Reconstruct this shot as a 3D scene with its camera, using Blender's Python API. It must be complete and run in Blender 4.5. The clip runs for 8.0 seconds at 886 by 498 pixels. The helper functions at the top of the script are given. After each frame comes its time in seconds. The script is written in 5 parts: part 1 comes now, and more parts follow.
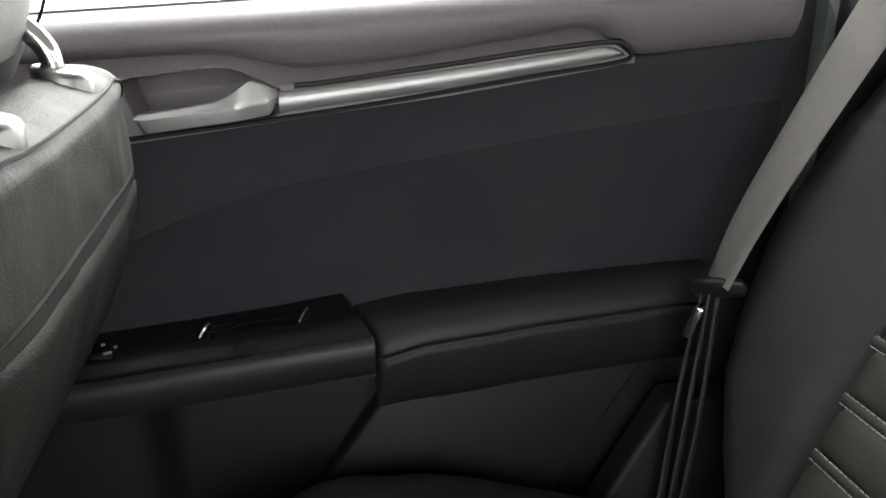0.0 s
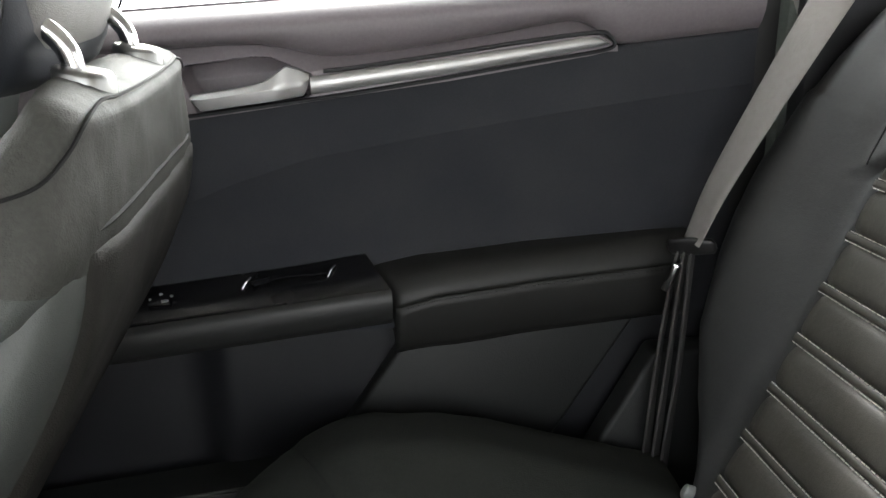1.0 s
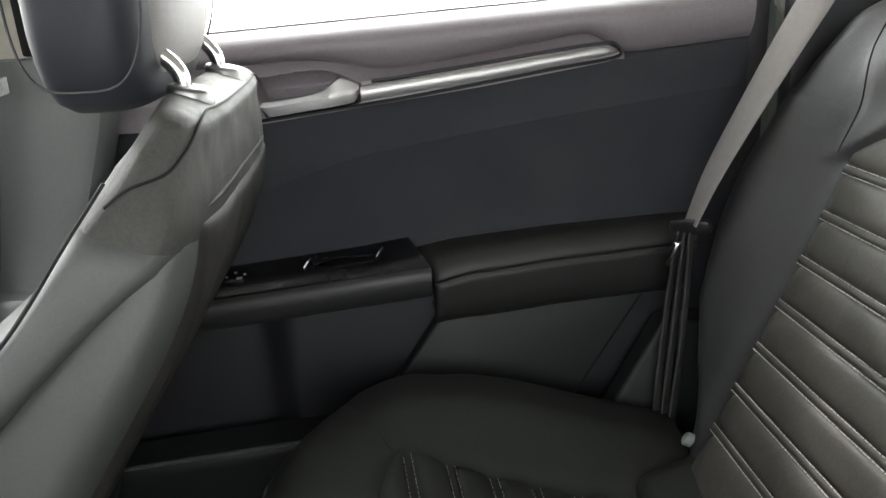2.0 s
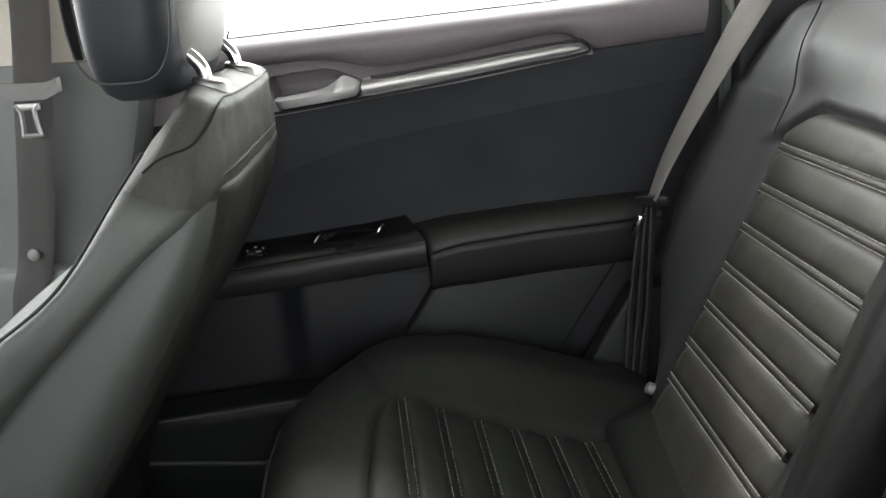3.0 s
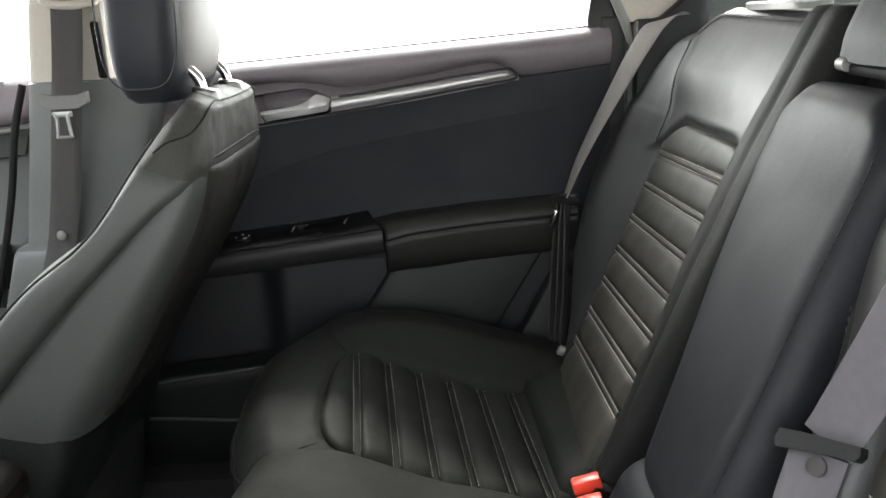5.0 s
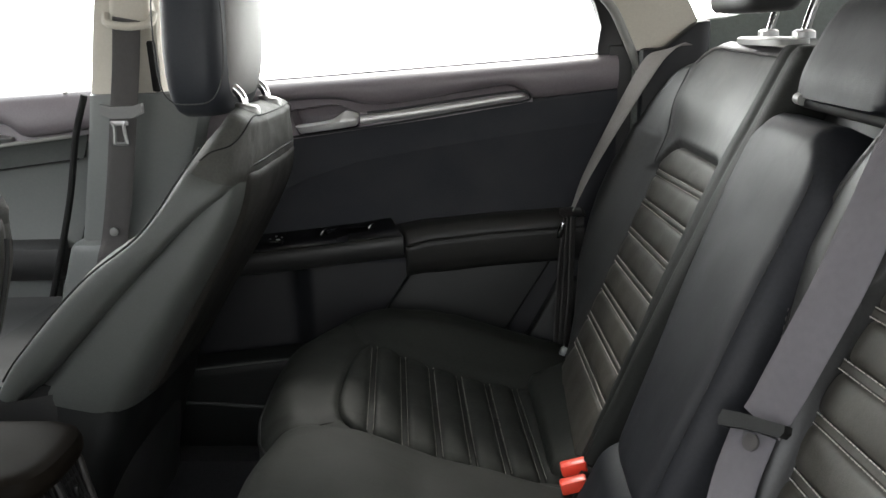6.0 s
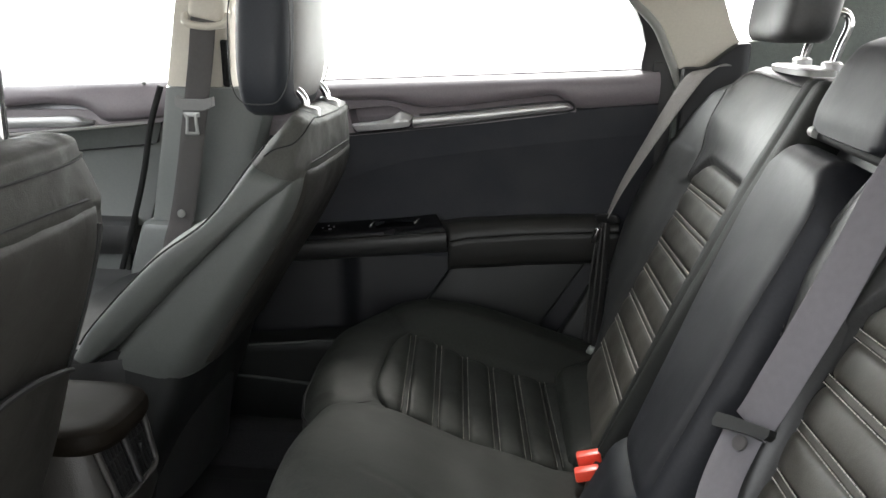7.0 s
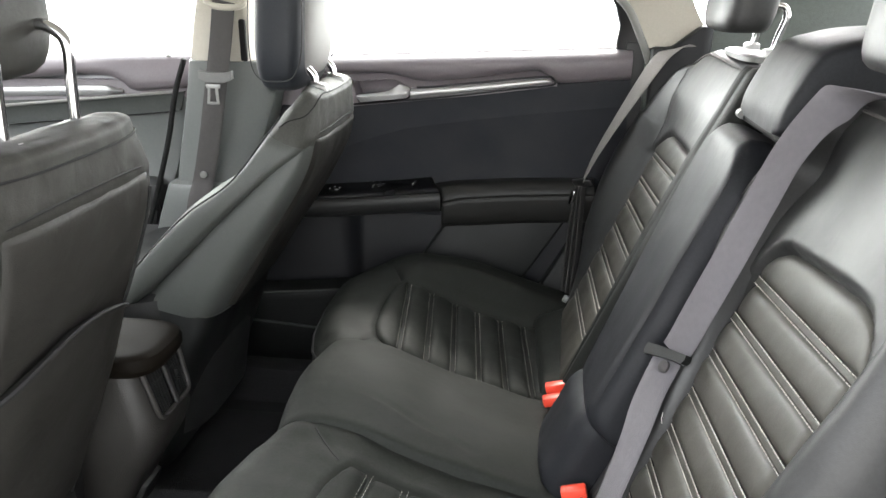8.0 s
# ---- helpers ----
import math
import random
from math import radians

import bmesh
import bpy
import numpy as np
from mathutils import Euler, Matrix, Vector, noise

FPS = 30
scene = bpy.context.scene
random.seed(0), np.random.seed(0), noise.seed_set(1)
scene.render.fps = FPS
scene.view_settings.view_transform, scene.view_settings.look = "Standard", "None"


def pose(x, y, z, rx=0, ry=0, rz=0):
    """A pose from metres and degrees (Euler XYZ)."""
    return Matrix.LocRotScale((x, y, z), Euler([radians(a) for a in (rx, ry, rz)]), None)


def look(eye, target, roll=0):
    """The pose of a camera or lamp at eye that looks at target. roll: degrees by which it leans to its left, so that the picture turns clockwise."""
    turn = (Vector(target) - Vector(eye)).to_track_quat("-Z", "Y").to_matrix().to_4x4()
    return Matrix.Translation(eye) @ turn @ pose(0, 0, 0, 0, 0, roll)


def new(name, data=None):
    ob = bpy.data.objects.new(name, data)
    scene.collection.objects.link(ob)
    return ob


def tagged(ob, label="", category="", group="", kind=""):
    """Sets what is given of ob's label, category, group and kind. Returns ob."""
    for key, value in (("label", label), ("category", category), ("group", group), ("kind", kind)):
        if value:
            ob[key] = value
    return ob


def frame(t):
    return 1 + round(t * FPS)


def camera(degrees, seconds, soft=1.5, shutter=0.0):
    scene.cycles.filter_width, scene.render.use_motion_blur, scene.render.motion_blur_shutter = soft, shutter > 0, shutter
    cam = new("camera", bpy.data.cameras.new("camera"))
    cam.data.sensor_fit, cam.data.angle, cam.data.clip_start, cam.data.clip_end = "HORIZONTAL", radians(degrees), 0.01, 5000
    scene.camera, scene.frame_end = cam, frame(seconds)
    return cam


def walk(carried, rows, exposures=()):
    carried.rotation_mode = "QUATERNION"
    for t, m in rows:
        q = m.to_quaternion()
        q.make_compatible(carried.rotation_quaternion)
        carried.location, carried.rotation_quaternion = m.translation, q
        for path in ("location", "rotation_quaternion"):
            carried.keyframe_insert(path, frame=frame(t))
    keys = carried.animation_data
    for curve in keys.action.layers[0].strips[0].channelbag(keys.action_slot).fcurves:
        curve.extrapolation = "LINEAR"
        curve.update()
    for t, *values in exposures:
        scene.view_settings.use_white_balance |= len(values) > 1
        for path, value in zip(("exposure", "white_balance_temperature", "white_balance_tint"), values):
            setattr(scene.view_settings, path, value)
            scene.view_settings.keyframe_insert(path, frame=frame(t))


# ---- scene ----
cam = camera(54.8, 8.0)
PATH = [
    (0, (0.012, 0.024, 0.823), (0.3, 1.878, 0.132), -0.2),
    (0.5, (0.02, -0.038, 0.81), (0.26, 1.832, 0.145), -0.2),
    (1, (0.026, -0.104, 0.81), (0.219, 1.778, 0.163), -1.0),
    (1.5, (0.021, -0.174, 0.83), (0.161, 1.714, 0.184), -1.7),
    (3, (0.073, -0.387, 0.835), (0.082, 1.514, 0.214), -3.7),
    (3.5, (0.091, -0.465, 0.831), (0.104, 1.441, 0.223), -3.4),
    (4, (0.108, -0.53, 0.81), (0.13, 1.392, 0.256), -2.9),
    (4.5, (0.126, -0.581, 0.815), (0.144, 1.344, 0.273), -2.8),
    (5.8, (0.178, -0.743, 0.843), (0.125, 1.192, 0.342), -2.4),
    (6, (0.181, -0.761, 0.845), (0.106, 1.174, 0.347), -1.8),
    (6.5, (0.194, -0.792, 0.846), (0.01, 1.137, 0.351), -0.8),
    (7, (0.203, -0.848, 0.882), (0.011, 1.073, 0.36), 0.6),
    (7.5, (0.227, -0.939, 0.913), (0.032, 0.956, 0.305), 1.0),
    (8, (0.246, -1.029, 0.934), (0.045, 0.863, 0.319), 1.0),
]
walk(cam, [(t, look(eye, target, roll)) for t, eye, target, roll in PATH], [(0.0, 2.75), (0.6, 2.85), (1.7, 3.02), (3.0, 2.76), (4.7, 2.76), (5.8, 2.14), (6.6, 2.16), (7.4, 2.88), (8.0, 3.0)])

# ---- daylight: bright overcast sky ----
SUN_EL, SUN_ROT = 47.7, 357.0
world = bpy.data.worlds.new("sky")
scene.world = world
world.use_nodes = True
wn = world.node_tree.nodes
sky = wn.new("ShaderNodeTexSky")
sky.sky_type = "NISHITA"
sky.sun_disc = False
sky.sun_elevation, sky.sun_rotation = radians(SUN_EL), radians(SUN_ROT)
sky.air_density, sky.dust_density = 1.5, 3.0
soft_sky = wn.new("ShaderNodeHueSaturation")
soft_sky.inputs["Saturation"].default_value = 0.35
world.node_tree.links.new(sky.outputs[0], soft_sky.inputs["Color"])
cloud = wn.new("ShaderNodeMix")  # thin even cloud over the sky
cloud.data_type = "RGBA"
cloud.inputs["Factor"].default_value = 0.55
cloud.inputs["B"].default_value = (7.0, 7.0, 7.1, 1.0)
world.node_tree.links.new(soft_sky.outputs[0], cloud.inputs["A"])
world.node_tree.links.new(cloud.outputs["Result"], wn["Background"].inputs[0])
wn["Background"].inputs[1].default_value = 0.14
sun = new("sun", bpy.data.lights.new("sun", "SUN"))
sun.data.energy, sun.data.angle, sun.data.color = 0.42, radians(6), (1.0, 0.965, 0.92)
sun.matrix_world = look((-0.08 + 0.1, 1.60 + 0.2, 1.76 + 0.4), (0.1, 0.2, 0.4))  # in over the sills of the far windows


# ---- materials ----
def mat(name, col, rough=0.5, metal=0.0, grain=0.0, scale=400.0, vary=0.15, spec=0.5, weave=None, coat=0.0, rumple=0.0):
    """A procedural surface: base colour with two scales of variation, roughness wear and fine relief."""
    m = bpy.data.materials.new(name)
    m.use_nodes = True
    nt = m.node_tree
    n, ln = nt.nodes, nt.links.new
    b = n["Principled BSDF"]
    tc = n.new("ShaderNodeTexCoord")
    big = n.new("ShaderNodeTexNoise")
    big.inputs["Scale"].default_value, big.inputs["Detail"].default_value = 9.0, 6.0
    fine = n.new("ShaderNodeTexNoise")
    fine.inputs["Scale"].default_value, fine.inputs["Detail"].default_value = scale * 0.35, 3.0
    ln(tc.outputs["Object"], big.inputs["Vector"])
    ln(tc.outputs["Object"], fine.inputs["Vector"])
    add = n.new("ShaderNodeMath")
    add.operation = "ADD"
    ln(big.outputs["Fac"], add.inputs[0])
    ln(fine.outputs["Fac"], add.inputs[1])
    ramp = n.new("ShaderNodeMapRange")
    ramp.inputs["From Min"].default_value, ramp.inputs["From Max"].default_value = 0.6, 1.4
    ramp.inputs["To Min"].default_value, ramp.inputs["To Max"].default_value = 1.0 - vary, 1.0 + vary
    ln(add.outputs[0], ramp.inputs["Value"])
    mul = n.new("ShaderNodeVectorMath")
    mul.operation = "SCALE"
    mul.inputs[0].default_value = col
    ln(ramp.outputs[0], mul.inputs["Scale"])
    ln(mul.outputs[0], b.inputs["Base Color"])
    rr = n.new("ShaderNodeMapRange")
    rr.inputs["From Min"].default_value, rr.inputs["From Max"].default_value = 0.3, 0.7
    rr.inputs["To Min"].default_value, rr.inputs["To Max"].default_value = max(0.02, rough * 0.85), min(1.0, rough * 1.15)
    ln(big.outputs["Fac"], rr.inputs["Value"])
    ln(rr.outputs[0], b.inputs["Roughness"])
    b.inputs["Metallic"].default_value = metal
    b.inputs["Specular IOR Level"].default_value = spec
    b.inputs["Coat Weight"].default_value = coat
    b.inputs["Coat Roughness"].default_value = 0.08
    if grain > 0:
        if weave:
            tex = n.new("ShaderNodeTexWave")
            tex.inputs["Scale"].default_value, tex.inputs["Distortion"].default_value = weave, 0.6
            tex.bands_direction = "DIAGONAL"
            out = tex.outputs["Fac"]
        else:
            tex = n.new("ShaderNodeTexVoronoi")
            tex.inputs["Scale"].default_value = scale
            out = tex.outputs["Distance"]
        ln(tc.outputs["Object"], tex.inputs["Vector"])
        bump = n.new("ShaderNodeBump")
        bump.inputs["Strength"].default_value = grain
        bump.inputs["Distance"].default_value = 0.0006
        ln(out, bump.inputs["Height"])
        ln(bump.outputs[0], b.inputs["Normal"])
        if rumple:
            # soft uneven stuffing and fine folds in upholstery
            fold = n.new("ShaderNodeTexNoise")
            fold.inputs["Scale"].default_value, fold.inputs["Detail"].default_value = 34.0, 5.0
            fold.inputs["Distortion"].default_value = 0.8
            ln(tc.outputs["Object"], fold.inputs["Vector"])
            soft = n.new("ShaderNodeBump")
            soft.inputs["Strength"].default_value = rumple
            soft.inputs["Distance"].default_value = 0.002
            ln(fold.outputs["Fac"], soft.inputs["Height"])
            ln(soft.outputs[0], bump.inputs["Normal"])
    return m


CONSOLE = mat("console_grey_plastic", (0.023, 0.0215, 0.0190), 0.5, grain=0.4, scale=500)
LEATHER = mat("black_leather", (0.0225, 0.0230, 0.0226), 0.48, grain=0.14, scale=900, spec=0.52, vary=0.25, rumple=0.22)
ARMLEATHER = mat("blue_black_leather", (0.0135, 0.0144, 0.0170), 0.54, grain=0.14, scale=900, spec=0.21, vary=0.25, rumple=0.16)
# bench leather down on the cushions, its weaker light put into a darker colour
CUSHION = mat("dimmed_seat_leather", (0.0160, 0.0175, 0.0150), 0.66, grain=0.3, scale=900, spec=0.17, vary=0.28, rumple=0.4)
# bench leather again, darkened for the shade beside the folded armrest
ROLLMAT = mat("shaded_edge_leather", (0.0115, 0.0125, 0.0110), 0.62, grain=0.3, scale=900, spec=0.22, vary=0.25, rumple=0.3)
HEADVINYL = mat("blue_black_vinyl", (0.0175, 0.0200, 0.0245), 0.56, grain=0.08, scale=900, spec=0.32)
# backrest ribs: window light on them is put into this lighter colour
RIB = mat("lit_rib_leather", (0.0470, 0.0443, 0.0368), 0.50, grain=0.16, scale=900, spec=0.44, vary=0.25, rumple=0.3)
ARMFRONT = mat("satin_armrest_plastic", (0.0165, 0.0170, 0.0165), 0.45, spec=0.45, grain=0.15, scale=900)
ARMPAD = mat("soft_armrest_vinyl", (0.0120, 0.0120, 0.0110), 0.5, spec=0.4, grain=0.15, scale=900)
# far front seat's side: the light falling on it is put into this paler grey
CLOTH = mat("lit_seat_cloth", (0.058, 0.0628, 0.0576), 0.58, grain=0.2, scale=1300, vary=0.14, rumple=0.35)
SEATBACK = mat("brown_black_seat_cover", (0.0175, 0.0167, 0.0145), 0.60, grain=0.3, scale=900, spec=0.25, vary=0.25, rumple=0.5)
PIPING = mat("black_piping", (0.012, 0.012, 0.012), 0.7, spec=0.2)
# front seat tops, shade put into the colour: deeper on the near seat
CAP = mat("shaded_seat_leather", (0.0185, 0.0182, 0.0154), 0.60, grain=0.3, scale=900, spec=0.22, vary=0.28, rumple=0.5)
FARCAP = mat("half_shaded_leather", (0.0405, 0.0412, 0.0365), 0.60, grain=0.3, scale=900, spec=0.25, vary=0.25, rumple=0.45)
HEADBACK = mat("pale_grey_headrest_cloth", (0.15, 0.147, 0.14), 0.6, grain=0.3, scale=1100, vary=0.12, rumple=0.3)
THREAD = mat("cream_thread", (0.48, 0.46, 0.42), 0.8)
DOORTOP = mat("plum_soft_plastic", (0.150, 0.132, 0.141), 0.42, spec=0.5, grain=0.15, scale=900)
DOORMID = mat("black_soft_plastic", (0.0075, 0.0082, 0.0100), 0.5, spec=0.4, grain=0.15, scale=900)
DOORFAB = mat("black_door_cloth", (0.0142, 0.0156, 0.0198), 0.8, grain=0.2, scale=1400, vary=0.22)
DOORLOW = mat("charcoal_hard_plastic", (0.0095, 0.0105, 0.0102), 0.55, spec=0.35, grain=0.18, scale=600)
SILVER = mat("satin_silver", (0.42, 0.42, 0.415), 0.38, metal=0.7, vary=0.06)
CHROME = mat("chrome", (0.66, 0.66, 0.66), 0.14, metal=1.0, vary=0.03)
GLOSS = mat("piano_black", (0.006, 0.006, 0.007), 0.24, vary=0.1, spec=0.35)
BEIGE = mat("beige_trim", (0.52, 0.49, 0.42), 0.65, grain=0.4, scale=800, vary=0.07)
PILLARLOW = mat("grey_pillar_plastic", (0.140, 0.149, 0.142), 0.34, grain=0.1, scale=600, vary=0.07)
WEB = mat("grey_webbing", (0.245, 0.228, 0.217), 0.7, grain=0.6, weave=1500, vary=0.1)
SLIDER = mat("slider_grey_plastic", (0.17, 0.17, 0.165), 0.45, vary=0.08)
# belt webbing darkened for the shade low between bench and door
WEBSHADE = mat("shaded_webbing", (0.042, 0.041, 0.039), 0.7, grain=0.6, weave=1500, vary=0.1)
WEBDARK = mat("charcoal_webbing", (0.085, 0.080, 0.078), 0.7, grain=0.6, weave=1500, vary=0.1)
RED = mat("red_buckle_plastic", (0.86, 0.078, 0.042), 0.4, vary=0.08)
BLACKPL = mat("black_plastic", (0.010, 0.010, 0.010), 0.45, grain=0.3, scale=700)
CARPET = mat("black_carpet", (0.014, 0.014, 0.015), 0.95, grain=1.0, scale=500, vary=0.35)
COLLAR = mat("satin_metal", (0.33, 0.33, 0.32), 0.34, metal=1.0, vary=0.05)
LIDMAT = mat("smoky_console_plastic", (0.0075, 0.0060, 0.0045), 0.55, spec=0.05, vary=0.2)
GREENTRIM = mat("cargo_side_plastic", (0.10, 0.115, 0.105), 0.6, grain=0.4, scale=500)
GREYPL = mat("grey_plastic", (0.22, 0.22, 0.21), 0.4, vary=0.08)
HEADLINER = mat("headliner_cloth", (0.55, 0.53, 0.48), 0.9, grain=0.4, scale=900, vary=0.06)
CONCRETE = mat("pale_concrete", (0.45, 0.44, 0.42), 0.85, grain=0.5, scale=60)
PAINT = mat("grey_car_paint", (0.20, 0.20, 0.21), 0.3, metal=0.4, coat=0.6, vary=0.05)
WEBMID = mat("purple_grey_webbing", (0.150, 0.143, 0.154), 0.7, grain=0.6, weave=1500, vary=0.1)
SHELF = mat("dark_shelf_felt", (0.045, 0.050, 0.046), 0.85, grain=0.5, scale=600)
LAMP_WHITE = mat("pale_moulding", (0.24, 0.24, 0.225), 0.35, vary=0.05)
# thin window glass: clear, with a faint mirror gloss on its face
GLASS = bpy.data.materials.new("window_glass")
GLASS.use_nodes = True
gn, gl = GLASS.node_tree.nodes, GLASS.node_tree.links.new
gn.remove(gn["Principled BSDF"])
clear, shine, both = gn.new("ShaderNodeBsdfTransparent"), gn.new("ShaderNodeBsdfGlossy"), gn.new("ShaderNodeMixShader")
clear.inputs["Color"].default_value = (0.95, 0.97, 0.96, 1)
shine.inputs["Roughness"].default_value = 0.02
both.inputs[0].default_value = 0.04
gl(clear.outputs[0], both.inputs[1])
gl(shine.outputs[0], both.inputs[2])
gl(both.outputs[0], gn["Material Output"].inputs[0])


# ---- building helpers ----
def thing(name, at, label, category, group="", kind=""):
    ob = new(name)
    ob.location = at
    ob.empty_display_size = 0.02
    return tagged(ob, label, category, group, kind)


def mesh_of(name, bm, material, hard=0.75):
    bmesh.ops.recalc_face_normals(bm, faces=bm.faces)
    for f in bm.faces:
        f.smooth = True
    for e in bm.edges:
        if len(e.link_faces) == 2 and e.calc_face_angle(0.0) > hard:
            e.smooth = False
    me = bpy.data.meshes.new(name)
    bm.to_mesh(me)
    bm.free()
    me.materials.append(material)
    return me


def part(name, bm, material, parent, label="", hard=0.75):
    """One mesh built in world metres, linked as a part under its thing or part."""
    ob = new(name, mesh_of(name, bm, material, hard))
    if parent is not None:
        ob.parent = parent
        base = Matrix.Translation(parent.location)
        ob.matrix_parent_inverse = base.inverted()
    if label:
        tagged(ob, label)
    return ob


def solo(name, bm, material, label, category, kind="", hard=0.75):
    ob = new(name, mesh_of(name, bm, material, hard))
    return tagged(ob, label, category, "", kind)


def grid_faces(bm, rows, close_u=False, close_v=False):
    nu, nv = len(rows), len(rows[0])
    for i in range(nu if close_u else nu - 1):
        for j in range(nv if close_v else nv - 1):
            q = [rows[i][j], rows[(i + 1) % nu][j], rows[(i + 1) % nu][(j + 1) % nv], rows[i][(j + 1) % nv]]
            try:
                bm.faces.new(q)
            except ValueError:
                pass


def loft(sections, caps=True, bm=None):
    """Closed loops of equal length joined into a skin, its ends capped."""
    bm = bm or bmesh.new()
    rows = [[bm.verts.new(p) for p in s] for s in sections]
    grid_faces(bm, rows, close_v=True)
    if caps:
        bm.faces.new(rows[0])
        bm.faces.new(rows[-1])
    return bm


def box(c, s, bevel=0.004, rot=None, bm=None, seg=2):
    own = bmesh.new()
    bmesh.ops.create_cube(own, size=1.0)
    for v in own.verts:
        v.co = Vector((v.co.x * s[0], v.co.y * s[1], v.co.z * s[2]))
    if bevel:
        bmesh.ops.bevel(own, geom=list(own.edges), offset=min(bevel, min(s) * 0.45), segments=seg, affect="EDGES", profile=0.5)
    m = Matrix.Translation(c) @ (Euler([radians(a) for a in rot]).to_matrix().to_4x4() if rot else Matrix.Identity(4))
    for v in own.verts:
        v.co = m @ v.co
    if bm is None:
        return own
    me = bpy.data.meshes.new("t")
    own.to_mesh(me)
    own.free()
    bm.from_mesh(me)
    bpy.data.meshes.remove(me)
    return bm


def prism(poly, d0, d1, axis="y", bevel=0.004, seg=2):
    """A flat polygon given in the two other axes, thickened along axis from d0 to d1."""
    bm = bmesh.new()
    def at(a, b, d):
        return {"y": (a, d, b), "x": (d, a, b), "z": (a, b, d)}[axis]
    lo = [bm.verts.new(at(a, b, d0)) for a, b in poly]
    hi = [bm.verts.new(at(a, b, d1)) for a, b in poly]
    bm.faces.new(lo)
    bm.faces.new(hi)
    n = len(poly)
    for i in range(n):
        bm.faces.new((lo[i], lo[(i + 1) % n], hi[(i + 1) % n], hi[i]))
    if bevel:
        bmesh.ops.recalc_face_normals(bm, faces=bm.faces)
        bmesh.ops.bevel(bm, geom=list(bm.edges), offset=bevel, segments=seg, affect="EDGES", profile=0.5)
    return bm


def curve(pts, n):
    """n points on a smooth line through pts."""
    pts = [Vector(p) for p in pts]
    if len(pts) == 2:
        return [pts[0].lerp(pts[1], i / (n - 1)) for i in range(n)]
    ext = [2 * pts[0] - pts[1]] + pts + [2 * pts[-1] - pts[-2]]
    out = []
    for k in range(n):
        s = k / (n - 1) * (len(pts) - 1)
        i = min(int(s), len(pts) - 2)
        t = s - i
        a, b, c, d = ext[i:i + 4]
        out.append(0.5 * ((2 * b) + (c - a) * t + (2 * a - 5 * b + 4 * c - d) * t * t + (3 * b - a - 3 * c + d) * t ** 3))
    return out


def tube(pts, r, sides=8, n=None, bm=None, flat=1.0):
    """A round bar through pts; flat squeezes it along its side."""
    line = curve(pts, n or max(2, len(pts) * 4)) if len(pts) > 2 else [Vector(p) for p in pts]
    secs = []
    side = None
    for i, p in enumerate(line):
        d = (line[min(i + 1, len(line) - 1)] - line[max(i - 1, 0)]).normalized()
        if side is None:
            side = d.cross(Vector((0.13, 0.31, 0.94))).normalized()
        else:
            side = (side - d * side.dot(d)).normalized()
        up = d.cross(side)
        secs.append([p + r * (math.cos(a) * side + flat * math.sin(a) * up) for a in [2 * math.pi * k / sides for k in range(sides)]])
    return loft(secs, bm=bm)


def ribbon(pts, across, width, thick=0.0014, n=24, bm=None):
    """A flat strap along pts; across gives its width's direction, one for all or one a point."""
    line = curve(pts, n)
    acr = curve(across, n) if isinstance(across[0], (tuple, Vector)) else [Vector(across)] * n
    secs = []
    for i, p in enumerate(line):
        d = (line[min(i + 1, n - 1)] - line[max(i - 1, 0)]).normalized()
        a = acr[i] - d * acr[i].dot(d)
        a.normalize()
        nn = d.cross(a)
        hw, ht = width / 2, thick / 2
        loop = [(-hw, 0), (-hw * 0.97, ht), (-hw * 0.5, ht * 0.9), (0, ht * 0.8), (hw * 0.5, ht * 0.9), (hw * 0.97, ht), (hw, 0),
                (hw * 0.97, -ht), (0, -ht * 0.8), (-hw * 0.97, -ht)]
        secs.append([p + a * u + nn * v for u, v in loop])
    return loft(secs, bm=bm)


def oval(c, ax, ay, rx, ry, n=32, power=2.0):
    """A closed loop about c, between an ellipse (power 2) and a rounded oblong (4 and more)."""
    c, ax, ay = Vector(c), Vector(ax), Vector(ay)
    out = []
    for k in range(n):
        a = 2 * math.pi * k / n
        co, si = math.cos(a), math.sin(a)
        out.append(c + ax * rx * math.copysign(abs(co) ** (2 / power), co) + ay * ry * math.copysign(abs(si) ** (2 / power), si))
    return out


def pad(place, nu, nv, depth, normal):
    """An upholstered sheet: place(u, v) gives its face for u, v from 0 to 1; it is depth thick against normal."""
    bm = bmesh.new()
    normal = Vector(normal).normalized()
    top = [[bm.verts.new(place(i / (nu - 1), j / (nv - 1))) for j in range(nv)] for i in range(nu)]
    low = [[bm.verts.new(top[i][j].co - normal * depth) for j in range(nv)] for i in range(nu)]
    grid_faces(bm, top)
    grid_faces(bm, low)
    for a, b in ((top[0], low[0]), (top[-1], low[-1]), ([r[0] for r in top], [r[0] for r in low]), ([r[-1] for r in top], [r[-1] for r in low])):
        for j in range(len(a) - 1):
            bm.faces.new((a[j], a[j + 1], b[j + 1], b[j]))
    return bm


def crumple(bm, deep, scale, seed):
    """Uneven folds of slack leather, pushed along the surface's own direction."""
    bm.normal_update()
    for v in bm.verts:
        q = v.co * scale
        v.co += v.normal * deep * (noise.noise((q.x, q.y, q.z + seed)) + 0.5 * noise.noise((2.3 * q.x, 2.3 * q.y, 2.3 * q.z + seed)))
    return bm


def fall(d, r):
    """How far a rounded edge of radius r has dropped at the distance d from its rim."""
    if d >= r:
        return 0.0
    d = max(d, 0.0)
    return r - math.sqrt(max(0.0, r * r - (r - d) ** 2))


